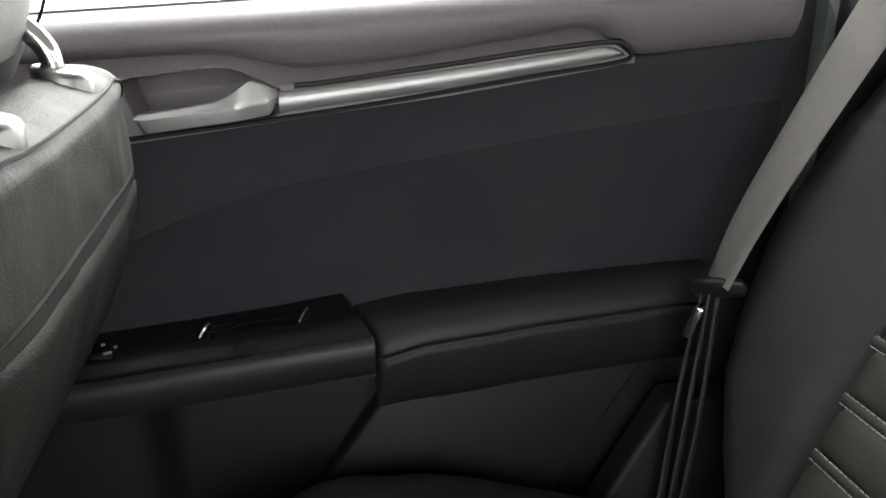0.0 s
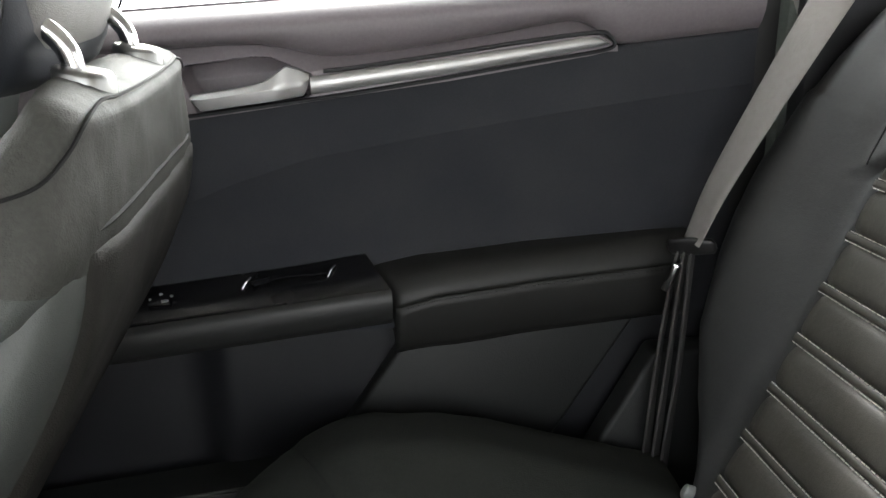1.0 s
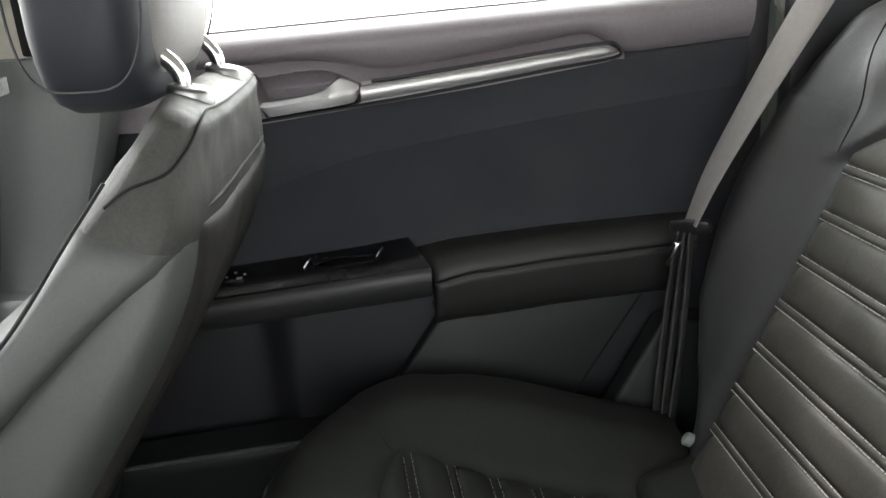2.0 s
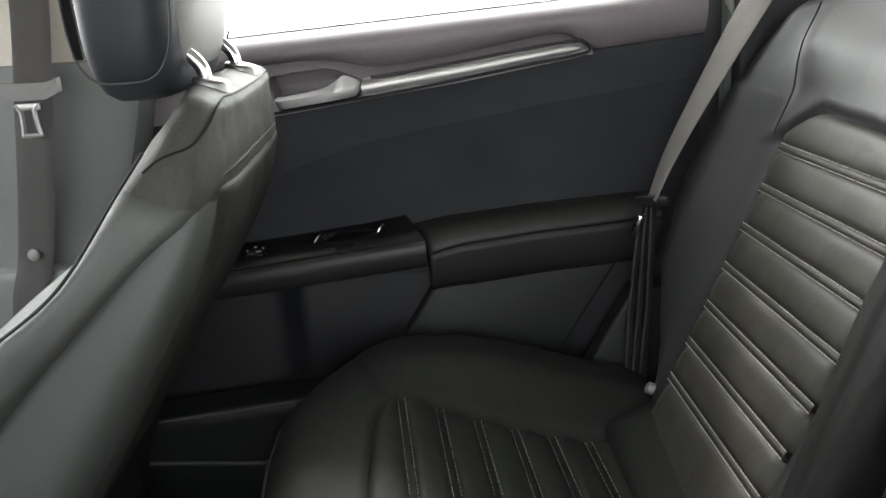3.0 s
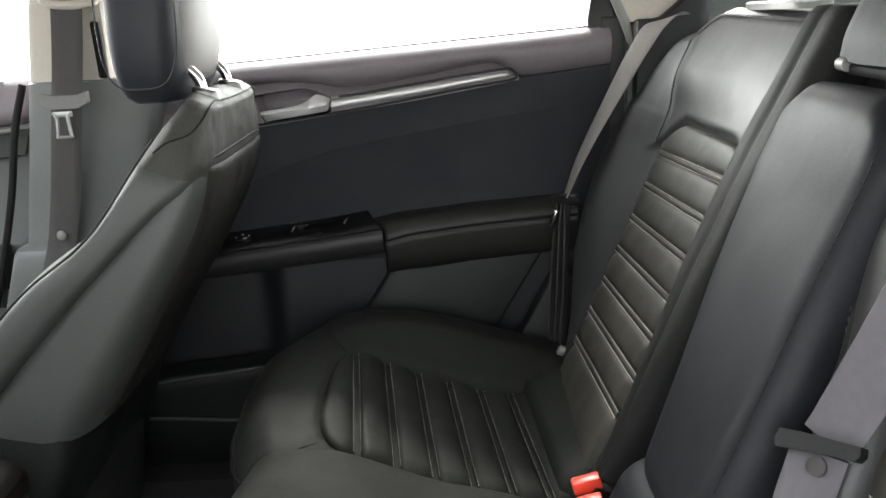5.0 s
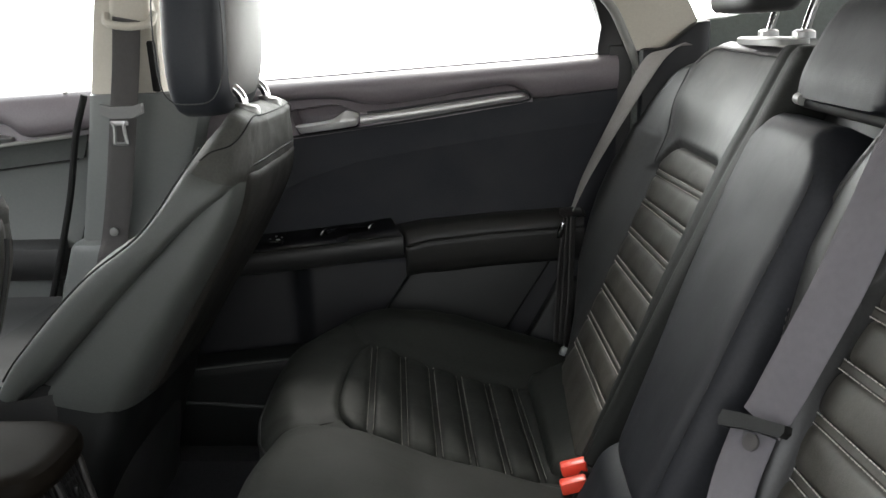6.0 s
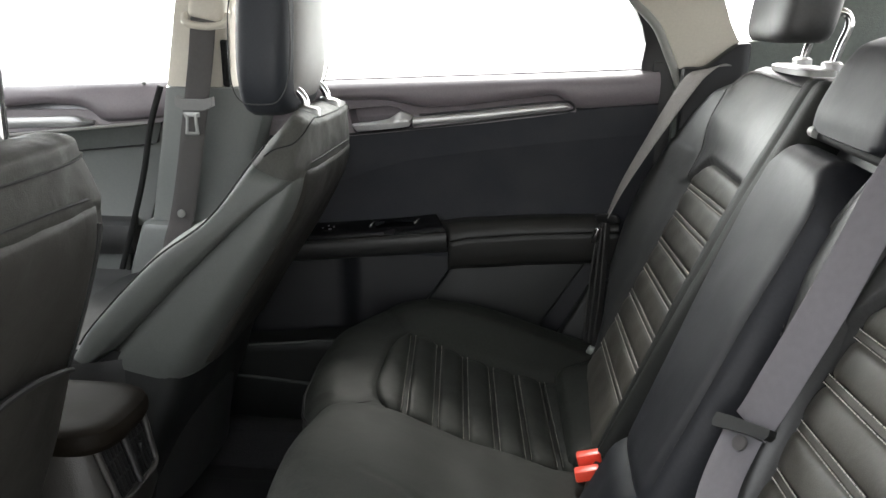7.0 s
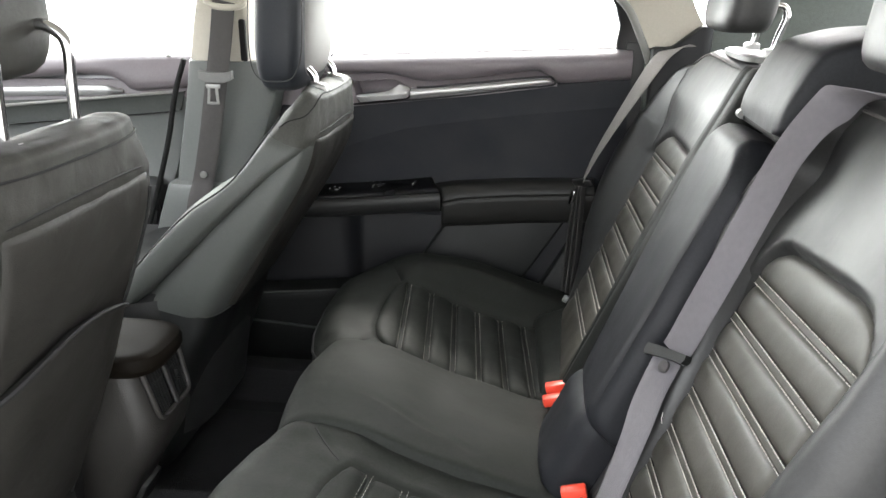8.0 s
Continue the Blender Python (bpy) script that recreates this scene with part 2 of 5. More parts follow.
def step(a, b, x):
    t = max(0.0, min(1.0, (x - a) / (b - a)))
    return t * t * (3 - 2 * t)


def lin(table, x):
    return float(np.interp(x, [p[0] for p in table], [p[1] for p in table]))


def stitches(line, normal, gap=0.0065, length=0.0048, r=0.00055, lift=0.0004):
    """A row of single thread stitches along a line of points."""
    bm = bmesh.new()
    normal = Vector(normal).normalized()
    pos, nxt = 0.0, 0.0
    for a, b in zip(line[:-1], line[1:]):
        seg = (b - a).length
        d = (b - a).normalized()
        s = d.cross(normal).normalized()
        while nxt + length < pos + seg:
            p = a + d * (nxt - pos) + normal * lift
            q = p + d * length
            lo = [bm.verts.new(p + s * r), bm.verts.new(p - s * r), bm.verts.new(q - s * r), bm.verts.new(q + s * r)]
            hi = [bm.verts.new(v.co + normal * r * 1.4 + d * (r if k < 2 else -r)) for k, v in enumerate(lo)]
            bm.faces.new(hi)
            for k in range(4):
                bm.faces.new((lo[k], lo[(k + 1) % 4], hi[(k + 1) % 4], hi[k]))
            nxt += gap
        pos += seg
        nxt = max(nxt, pos)
    return bm


Y0 = 0.085  # the car's middle line

# ---- outside ----
g = bmesh.new()
bmesh.ops.create_grid(g, x_segments=8, y_segments=8, size=400.0)
for v in g.verts:
    v.co.z = -0.30
solo("ground", g, CONCRETE, "pale concrete ground outside the car", "ground", "structure")

# added glowing white sheet beyond the far windows, lights the seats from that side
GLOW_SHEET = bpy.data.materials.new("white_glow_sheet")
GLOW_SHEET.use_nodes = True
sheet_glow = GLOW_SHEET.node_tree.nodes.new("ShaderNodeEmission")
sheet_glow.inputs["Color"].default_value, sheet_glow.inputs["Strength"].default_value = (1.0, 0.99, 0.98, 1.0), 2.8
GLOW_SHEET.node_tree.links.new(sheet_glow.outputs[0], GLOW_SHEET.node_tree.nodes["Material Output"].inputs[0])
solo("backdrop", pad(lambda u, v: Vector((-60 + 120 * u, 22.0 - 6.0 * (2 * u - 1) ** 2, -0.3 + 18.0 * v)), 24, 4, 0.3, (0, -1, 0)), GLOW_SHEET, "plain glowing white sheet added beyond the far windows", "backdrop", "structure")

# ---- the car's shell ----
FLOOR_TOP = 0.0


def floor_z(x, y):
    tunnel = 0.10 * (1 - step(0.07, 0.13, abs(y - Y0)))
    sill = 0.07 * step(0.66, 0.70, y) + 0.07 * step(0.50, 0.54, -y)
    return FLOOR_TOP + tunnel + sill + 0.003 * noise.noise((x * 14, y * 14, 0))


solo("floor", pad(lambda u, v: Vector((-1.7 + 2.7 * u, -0.56 + 1.32 * v, floor_z(-1.7 + 2.7 * u, -0.56 + 1.32 * v))), 70, 80, 0.05, (0, 0, 1)),
     CARPET, "black carpeted car floor with a raised middle tunnel", "floor", "structure")
solo("ceiling", pad(lambda u, v: Vector((-1.02 + 2.02 * u, -0.52 + 1.24 * v, 1.10 + 0.06 * (1 - (2 * u - 1) ** 2) * (1 - (2 * v - 1) ** 4))), 24, 24, -0.03, (0, 0, 1)),
     HEADLINER, "pale cloth headliner under the car roof", "ceiling", "structure")
# front end: dashboard wall with the open windscreen above it, rear end: low boot wall with the open rear window above
solo("wall_front", box((-1.55, 0.10, 0.37), (0.30, 1.34, 0.78), 0.05), BLACKPL, "black dashboard wall closing the front footwells", "wall", "structure")
solo("wall_rear", box((1.03, 0.10, 0.40), (0.06, 1.36, 0.90), 0.02), GREENTRIM, "grey plastic wall closing the boot", "wall", "structure")


# ---- far side of the cabin: doors and pillars ----
def sill_z(x):
    return 0.774 + 0.05 * x


def along(xs, profile):
    """Loft of closed (y, z) profiles, one for each x."""
    return loft([[(x, y, z) for y, z in profile(x)] for x in xs])


def steps(a, b, n):
    return [a + (b - a) * i / (n - 1) for i in range(n)]


def pane(x0, x1, z_low, name, door):
    """A window pane in its slot, leaning in towards the roof; the rear edge of the last one follows the slanting frame."""
    def edge(x, k):
        z = z_low(x) - 0.02 + k * 0.33
        return (x, 0.768 - 0.105 * k * k * 0.9, z)
    bm = loft([[Vector(edge(x, k)) for k in steps(0, 1, 7)] + [Vector(edge(x, k)) + Vector((0, 0.004, 0)) for k in steps(1, 0, 7)] for x in steps(x0, x1, 6)])
    ob = part(name, bm, GLASS, door)
    ob.visible_shadow = False
    return ob


rear_door = thing("rear_door", (0.0, 0.78, 0.05), "closed black rear car door with silver handle and trim strip", "car door")
# padded top under the window, its lower line curving round the handle recess
PADLOW = [(-0.48, 0.727), (-0.177, 0.731), (-0.10, 0.735), (-0.060, 0.735), (-0.035, 0.731), (0.001, 0.7225), (0.03, 0.7225), (0.082, 0.727), (0.18, 0.741),
          (0.235, 0.7495), (0.252, 0.748), (0.268, 0.738), (0.282, 0.728), (0.30, 0.7255), (0.43, 0.737)]


def pad_profile(x):
    zt, zl = sill_z(x), lin(PADLOW, x)
    m = zt - zl
    k = zt - 0.023 - zl
    return [(0.790, zl - 0.004), (0.790, zt - 0.002), (0.772, zt + 0.001), (0.758, zt + 0.001), (0.744, zt - 0.001), (0.731, zt - 0.005), (0.7230, zt - 0.0105), (0.7180, zt - 0.0165),
            (0.7165, zt - 0.023), (0.7185, zl + 0.55 * k), (0.7245, zl + 0.22 * k), (0.7315, zl + 0.001), (0.738, zl - 0.001)]


part("top_pad", along(steps(-0.48, 0.43, 120), pad_profile), DOORTOP, rear_door, "soft plum-grey padded window ledge", hard=1.2)
part("window_seal", along(steps(-0.48, 0.41, 40), lambda x: [(0.758, sill_z(x) + 0.001), (0.7585, sill_z(x) + 0.0028), (0.767, sill_z(x) + 0.0034), (0.767, sill_z(x) + 0.001)]), DOORTOP, rear_door)

STRIP_T = [(-0.20, 0.690), (-0.015, 0.705), (0.12, 0.719), (0.255, 0.735), (0.268, 0.7335), (0.275, 0.729)]
STRIP_B = [(-0.20, 0.672), (-0.130, 0.674), (-0.02, 0.687), (0.12, 0.7035), (0.262, 0.724), (0.275, 0.727)]


RECESS_T = [(-0.1380, 0.714), (-0.1348, 0.7165), (-0.10, 0.7205), (-0.0654, 0.7238), (-0.050, 0.7230), (-0.040, 0.7195), (-0.0125, 0.7080)]
RECESS_B = [(-0.138, 0.672), (-0.114, 0.6735), (-0.0204, 0.6850), (-0.0125, 0.690)]


def cup(x, z):
    """Depth of the finger recess behind the handle, its front end slanting."""
    left = -0.135 + 0.38 * (0.7165 - z)
    return 0.034 * step(left - 0.002, left + 0.006, x) * (1 - step(-0.015, -0.011, x)) * step(lin(RECESS_B, x) - 0.002, lin(RECESS_B, x) + 0.001, z) * (1 - step(lin(RECESS_T, x) - 0.003, lin(RECESS_T, x), z))


def bezel_point(u, v):
    x = lin([(0.0, -0.48), (0.12, -0.145), (0.72, -0.005), (1.0, 0.285)], u)
    hi, lo = lin(PADLOW, x) + 0.002, lin(STRIP_B, x) - 0.007
    z = hi + (lo - hi) * v
    top = lin(STRIP_T, x) + 0.004
    k = max(0.0, min(1.0, (hi - z) / max(0.004, hi - top)))
    return Vector((x, 0.741 - 0.0185 * k ** 0.8 + cup(x, z), z))


part("handle_bezel", pad(bezel_point, 200, 60, 0.045, (0, -1, 0)), DOORTOP, rear_door, "grey plastic surround with a finger recess", hard=1.2)
rim = curve([(-0.16, 0.7235, 0.670), (-0.13, 0.7215, 0.671), (0.035, 0.7215, 0.689), (0.20, 0.7215, 0.712), (0.265, 0.7215, 0.7205), (0.281, 0.7215, 0.726), (0.276, 0.7215, 0.735), (0.262, 0.7215, 0.7385), (0.20, 0.7225, 0.7325), (0.12, 0.7225, 0.7225), (0.03, 0.7225, 0.7120), (0.0, 0.7225, 0.7095)], 90)
part("bezel_rim", tube(rim, 0.0022, 6, 90), DOORMID, rear_door)


def strip_profile(x):
    t, b = lin(STRIP_T, x), lin(STRIP_B, x)
    c = (t + b) / 2
    return [(0.732, t), (0.7205, t - 0.0003), (0.7180, t - 0.0022), (0.7172, c), (0.7182, b + 0.0022), (0.7205, b + 0.0003), (0.732, b)]


part("trim_strip", along(steps(-0.0125, 0.2745, 60), strip_profile), SILVER, rear_door, "satin silver trim strip", hard=1.0)
HAND_T = [(-0.1235, 0.6905), (-0.1220, 0.6920), (-0.088, 0.6958), (-0.064, 0.6995), (-0.056, 0.7020), (-0.047, 0.7075), (-0.0365, 0.7148), (-0.0335, 0.7155), (-0.022, 0.7115), (-0.0135, 0.7072)]
HAND_C = [(-0.1235, 0.6895), (-0.115, 0.6885), (-0.0884, 0.6912), (-0.0224, 0.6990), (-0.0135, 0.7030)]
HAND_B = [(-0.1235, 0.6885), (-0.1150, 0.6775), (-0.1120, 0.6772), (-0.0204, 0.6874), (-0.0175, 0.6905), (-0.0135, 0.7015)]


def handle_profile(x):
    t, c, b = lin(HAND_T, x), lin(HAND_C, x), lin(HAND_B, x)
    y = 0.706 + 0.008 * step(-0.05, -0.0155, x)
    return [(y + 0.013, t), (y + 0.0055, t), (y + 0.0044, t - 0.0006), (y + 0.3 * 0.0044, c + 0.3 * (t - c)), (y, c), (y + 0.0003, c - 0.25 * (c - b)), (y + 0.0022, b + 0.0010), (y + 0.0040, b), (y + 0.013, b)]


part("door_handle", along([-0.1235 + 0.11 * (i / 69) for i in range(70)], handle_profile), SILVER, rear_door, "satin silver pull handle", hard=0.45)

# plain band below the strip, the cloth insert below its curved seam
SEAM = [(-0.48, 0.30), (-0.25, 0.52), (-0.20, 0.553), (-0.148, 0.580), (-0.10, 0.600), (-0.02, 0.624), (0.10, 0.643), (0.23, 0.661), (0.39, 0.680), (0.44, 0.685)]


def under_rim(x):
    return lin([(-0.48, 0.664), (-0.16, 0.668), (0.28, 0.7245), (0.44, 0.739)], x)


def band_point(u, v):
    x = -0.48 + 0.91 * u
    hi, lo = under_rim(x), lin(SEAM, x)
    z = hi + (lo - hi) * v
    return Vector((x, 0.729 + 0.004 * math.sin(math.pi * v) * 0.5 + 0.004 * (1 - step(0.0, 0.06, v)), z))


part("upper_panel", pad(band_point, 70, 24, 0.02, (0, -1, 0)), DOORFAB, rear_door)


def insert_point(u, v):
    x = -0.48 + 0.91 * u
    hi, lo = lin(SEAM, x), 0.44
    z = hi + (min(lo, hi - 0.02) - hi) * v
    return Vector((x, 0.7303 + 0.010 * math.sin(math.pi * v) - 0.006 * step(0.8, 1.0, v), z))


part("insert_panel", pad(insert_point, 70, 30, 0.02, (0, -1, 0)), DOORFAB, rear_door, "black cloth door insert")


# armrest: hard front half with the switch plate, padded rear half
def arm_z(x):
    return lin([(-0.48, 0.447), (-0.18, 0.474), (0.058, 0.498), (0.10, 0.508), (0.20, 0.517), (0.34, 0.5235)], x)


def arm_front(x):
    z = arm_z(x)
    return [(0.748, z + 0.0205), (0.738, z + 0.018), (0.695, z - 0.001), (0.690, z - 0.004), (0.6875, z - 0.010), (0.688, z - 0.020), (0.692, z - 0.032), (0.700, z - 0.041), (0.715, z - 0.046), (0.745, z - 0.048)]


def slanted(bm, start):
    """Shears the joint end of an armrest half, so that the joint runs back towards the door."""
    for v in bm.verts:
        near = (1 - step(0.0, 0.09, abs(v.co.x - start))) * step(-0.050, -0.022, v.co.z - arm_z(v.co.x))
        v.co.x -= 0.48 * max(0.0, v.co.y - 0.693) * near
    return bm


part("armrest_front", slanted(along(steps(-0.48, 0.0555, 50), arm_front), 0.0555), ARMFRONT, rear_door, "satin black armrest front", hard=1.0)


def arm_rear(x):
    z, e = arm_z(x), 0.0035 * (1 - step(0.058, 0.064, x))
    low = 0.078 + 0.006 * step(0.058, 0.12, x)
    y = lin([(0.06, 0.686), (0.15, 0.688), (0.34, 0.700)], x)
    return [(0.748, z + 0.0075 - e), (0.725, z + 0.0075 - e), (y + 0.022, z + 0.0060 - e), (y + 0.011, z + 0.0015 - e), (y + 0.004 + e, z - 0.008), (y + e, z - 0.016), (y + 0.0005 + e, z - 0.0205), (y + 0.0022 + e, z - 0.0215),
            (y + 0.0005 + e, z - 0.0225), (y + 0.001 + e, z - 0.032), (y + 0.005 + e, z - 0.66 * low), (y + 0.010, z - 0.88 * low), (y + 0.018, z - low), (0.745, z - low)]


part("armrest_pad", slanted(along(steps(0.0585, 0.372, 60), arm_rear), 0.0585), ARMPAD, rear_door, "padded leather armrest with a stitched seam", hard=1.2)
part("armrest_stitching", stitches([Vector((x, lin([(0.06, 0.686), (0.15, 0.688), (0.34, 0.700)], x) + 0.001, arm_z(x) - 0.0245)) for x in steps(0.068, 0.36, 30)], (0, -1, 0), 0.0055, 0.0035), DOORLOW, rear_door)
plate = part("switch_plate", slanted(along(steps(-0.40, 0.053, 40), lambda x: [(0.746, arm_z(x) + 0.0215), (0.738, arm_z(x) + 0.022), (0.696, arm_z(x) + 0.0025), (0.693, arm_z(x) - 0.001), (0.746, arm_z(x) - 0.001)]), 0.053),
             GLOSS, rear_door, "piano-black window switch plate", hard=0.6)


def on_plate(x, y, up=0.0):
    return Vector((x, y, arm_z(x) + 0.0025 + (y - 0.696) / 0.042 * 0.0195 + up))


part("window_switch", tube([on_plate(-0.085, 0.722, 0.001), on_plate(-0.05, 0.7225, 0.003), on_plate(-0.01, 0.722, 0.001)], 0.0075, 10, 12, flat=0.35), GLOSS, plate)
for a, b in ((-0.0905, 0.722), (-0.0045, 0.722)):
    part("switch_edge", tube([on_plate(a - 0.004, b - 0.007, 0.002), on_plate(a, b, 0.0035), on_plate(a + 0.004, b + 0.007, 0.002)], 0.0014, 6, 8), CHROME, plate)
part("lock_button", box(on_plate(-0.176, 0.715, 0.002), (0.022, 0.016, 0.006), 0.002, (28, 0, 0)), GLOSS, plate)
for dx, dy, w in ((-0.008, 0.0, 0.0045), (0.001, 0.005, 0.0035), (0.006, -0.004, 0.007), (0.012, 0.001, 0.003)):
    part("button_mark", box(on_plate(-0.176 + dx, 0.715 + dy, 0.0055), (w, 0.0028, 0.0012), 0.0004, (28, 0, 20)), SILVER, plate)


# lower door: recessed base, raised rear panel, pocket
def low_point(u, v):
    x, z = -0.48 + 0.90 * u, 0.46 - 0.41 * v
    y = 0.742 + 0.020 * (1 - step(-0.155, -0.125, x)) - 0.012 * step(0.30, 0.42, x)
    return Vector((x, y, z))


part("lower_panel", pad(low_point, 60, 30, 0.02, (0, -1, 0)), DOORMID, rear_door)
part("speaker_panel", prism([(0.064, 0.4235), (0.320, 0.4445), (0.232, 0.305), (0.19, 0.235), (-0.062, 0.235)], 0.7165, 0.745, "y", 0.006, 3), DOORLOW, rear_door, "raised charcoal speaker panel")
pocket = part("map_pocket", along(steps(-0.46, -0.02, 26), lambda x: [(0.745, 0.262 + 0.10 * (x + 0.32)), (0.716, 0.254 + 0.10 * (x + 0.32)), (0.706, 0.250 + 0.10 * (x + 0.32)), (0.702, 0.242 + 0.10 * (x + 0.32)), (0.704, 0.230 + 0.1 * (x + 0.32)), (0.712, 0.17), (0.722, 0.10), (0.745, 0.07)]), DOORLOW, rear_door, "moulded door bottle pocket", hard=1.1)
# paler tubes paint the highlights along the pocket's two edges
part("pocket_rim_glint", tube([(-0.44, 0.7015, 0.2385), (-0.335, 0.7010, 0.2495), (-0.19, 0.7010, 0.2640), (-0.03, 0.7010, 0.2800)], 0.0028, 6, 30), SHELF, pocket)
part("pocket_ledge_glint", tube([(-0.44, 0.7085, 0.180), (-0.335, 0.7085, 0.177), (-0.20, 0.7085, 0.167), (-0.05, 0.7085, 0.165)], 0.0035, 6, 30), SHELF, pocket)
part("door_skin", prism([(-0.48, 0.0), (0.30, 0.0), (0.45, 0.35), (0.45, 0.785), (-0.48, 0.745)], 0.79, 0.86, "y", 0.01), PAINT, rear_door)
# window surround: slanting rear upright and head
FRAME_IN = [(0.400, 0.785), (0.398, 0.804), (0.4025, 0.840), (0.392, 0.875), (0.372, 0.916), (0.33, 0.985), (0.27, 1.085)]
FRAME_OUT = [(0.455, 0.785), (0.447, 0.804), (0.432, 0.845), (0.412, 0.878), (0.382, 0.920), (0.345, 0.995), (0.29, 1.10)]


def frame_y(z):
    return 0.748 - 0.22 * max(0.0, z - 0.80)


part("window_frame", loft([[(a[0], frame_y(a[1]) + 0.014, a[1]), (a[0], frame_y(a[1]) + 0.003, a[1]), (a[0] + 0.004, frame_y(a[1]), a[1]), (b[0] - 0.006, frame_y(b[1]) - 0.004, b[1]), (b[0], frame_y(b[1]) + 0.002, b[1]), (b[0], frame_y(b[1]) + 0.045, b[1]), (a[0], frame_y(a[1]) + 0.045, a[1])]
                           for a, b in zip(FRAME_IN, FRAME_OUT)]), BLACKPL, rear_door, "black plastic window frame upright")
part("head_frame", box((-0.08, 0.70, 1.10), (0.80, 0.05, 0.04), 0.01), BLACKPL, rear_door)
pane(-0.47, 0.395, sill_z, "glass", rear_door)
part("frame_seal", tube([(0.474, 0.728, 0.735), (0.466, 0.726, 0.762), (0.453, 0.722, 0.795), (0.439, 0.717, 0.825), (0.418, 0.708, 0.866), (0.395, 0.700, 0.892), (0.366, 0.692, 0.920), (0.33, 0.675, 0.99), (0.28, 0.64, 1.08)], 0.0075, 10, 40), LAMP_WHITE, rear_door, "glossy pale door seal")

# ---- front door beyond the middle pillar ----
front_door = thing("front_door", (-0.95, 0.80, 0.05), "closed grey front car door with silver trim strip", "car door")


def fsill(x):
    return 0.776 + 0.045 * x


def fpad(x):
    zt, zl = fsill(x) + 0.004, lin([(-1.45, 0.66), (-0.86, 0.700), (-0.75, 0.712), (-0.68, 0.709), (-0.655, 0.70), (-0.64, 0.684), (-0.62, 0.678), (-0.49, 0.692)], x)
    return [(0.81, zl), (0.81, zt), (0.79, zt + 0.001), (0.775, zt - 0.001), (0.762, zt - 0.010), (0.756, zl + 0.02), (0.757, zl + 0.008), (0.764, zl)]


part("top_pad", along(steps(-1.45, -0.49, 60), fpad), DOORTOP, front_door, "soft grey padded window ledge", hard=1.2)
part("trim_strip", along(steps(-1.2, -0.655, 30), lambda x: [(0.775, 0.690 + 0.05 * (x + 0.66) - 0.011 * step(-0.70, -0.655, x)), (0.766, 0.689 + 0.05 * (x + 0.66) - 0.011 * step(-0.70, -0.655, x)), (0.762, 0.680 + 0.05 * (x + 0.66) - 0.004 * step(-0.70, -0.655, x)), (0.766, 0.668 + 0.04 * (x + 0.66) + 0.004 * step(-0.69, -0.655, x)), (0.775, 0.667 + 0.04 * (x + 0.66) + 0.004 * step(-0.69, -0.655, x))]), SILVER, front_door, "satin silver trim strip", hard=0.9)
part("bezel", along(steps(-1.45, -0.49, 30), lambda x: [(0.79, 0.70 + 0.02 * (x + 0.66)), (0.777, 0.70 + 0.02 * (x + 0.66)), (0.775, 0.68 + 0.04 * (x + 0.66)), (0.769, 0.661 + 0.05 * (x + 0.66)), (0.79, 0.658 + 0.05 * (x + 0.66))]), DOORTOP, front_door)
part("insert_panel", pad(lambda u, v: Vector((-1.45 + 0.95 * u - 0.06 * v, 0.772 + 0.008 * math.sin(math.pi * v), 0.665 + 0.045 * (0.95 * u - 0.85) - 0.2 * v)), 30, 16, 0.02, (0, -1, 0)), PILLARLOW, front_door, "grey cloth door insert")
part("upper_band", pad(lambda u, v: Vector((-1.45 + 0.935 * u - 0.012 * v, 0.7655 + 0.003 * math.sin(math.pi * v), 0.579 + 0.1005 * u - 0.041 * v)), 40, 8, 0.012, (0, -1, 0)), SHELF, front_door, "dark grey band over the door insert")
part("band_rim", tube([(-1.45, 0.762, 0.5815), (-0.98, 0.762, 0.6315), (-0.53, 0.762, 0.6795)], 0.0034, 8, 30), LAMP_WHITE, front_door, "pale bead under the trim strip")
part("band_seam", tube([(-1.45, 0.764, 0.537), (-0.98, 0.764, 0.588), (-0.535, 0.764, 0.6365)], 0.0014, 6, 30), PIPING, front_door)
part("armrest_pad", along(steps(-1.3, -0.582, 24), lambda x: [(0.79, 0.487), (0.752, 0.484), (0.738, 0.474), (0.735, 0.455), (0.738, 0.43), (0.752, 0.412), (0.79, 0.408)]), LEATHER, front_door, "padded leather armrest")
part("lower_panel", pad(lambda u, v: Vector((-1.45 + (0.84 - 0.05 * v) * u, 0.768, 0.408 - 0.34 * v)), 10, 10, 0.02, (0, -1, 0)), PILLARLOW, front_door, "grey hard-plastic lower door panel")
part("edge_seal", tube([(-0.497, 0.735, 0.752), (-0.522, 0.735, 0.68), (-0.545, 0.735, 0.58), (-0.575, 0.735, 0.48), (-0.608, 0.735, 0.38)], 0.006, 8, 30), PIPING, front_door)
part("lock_pin", tube([(-0.545, 0.768, 0.752), (-0.545, 0.767, 0.757)], 0.004, 8), GREYPL, front_door)
part("door_skin", prism([(-1.45, 0.0), (-0.50, 0.0), (-0.50, 0.745), (-1.45, 0.70)], 0.81, 0.87, "y", 0.01), PAINT, front_door)
pane(-1.40, -0.47, lambda x: fsill(x) + 0.004, "glass", front_door)
part("head_frame", box((-0.80, 0.69, 1.105), (0.80, 0.05, 0.035), 0.01), BLACKPL, front_door)

# ---- middle pillar with the front belt ----
b_pillar = thing("middle_pillar", (-0.42, 0.70, 0.05), "car middle pillar, beige upper and grey lower trim", "pillar")


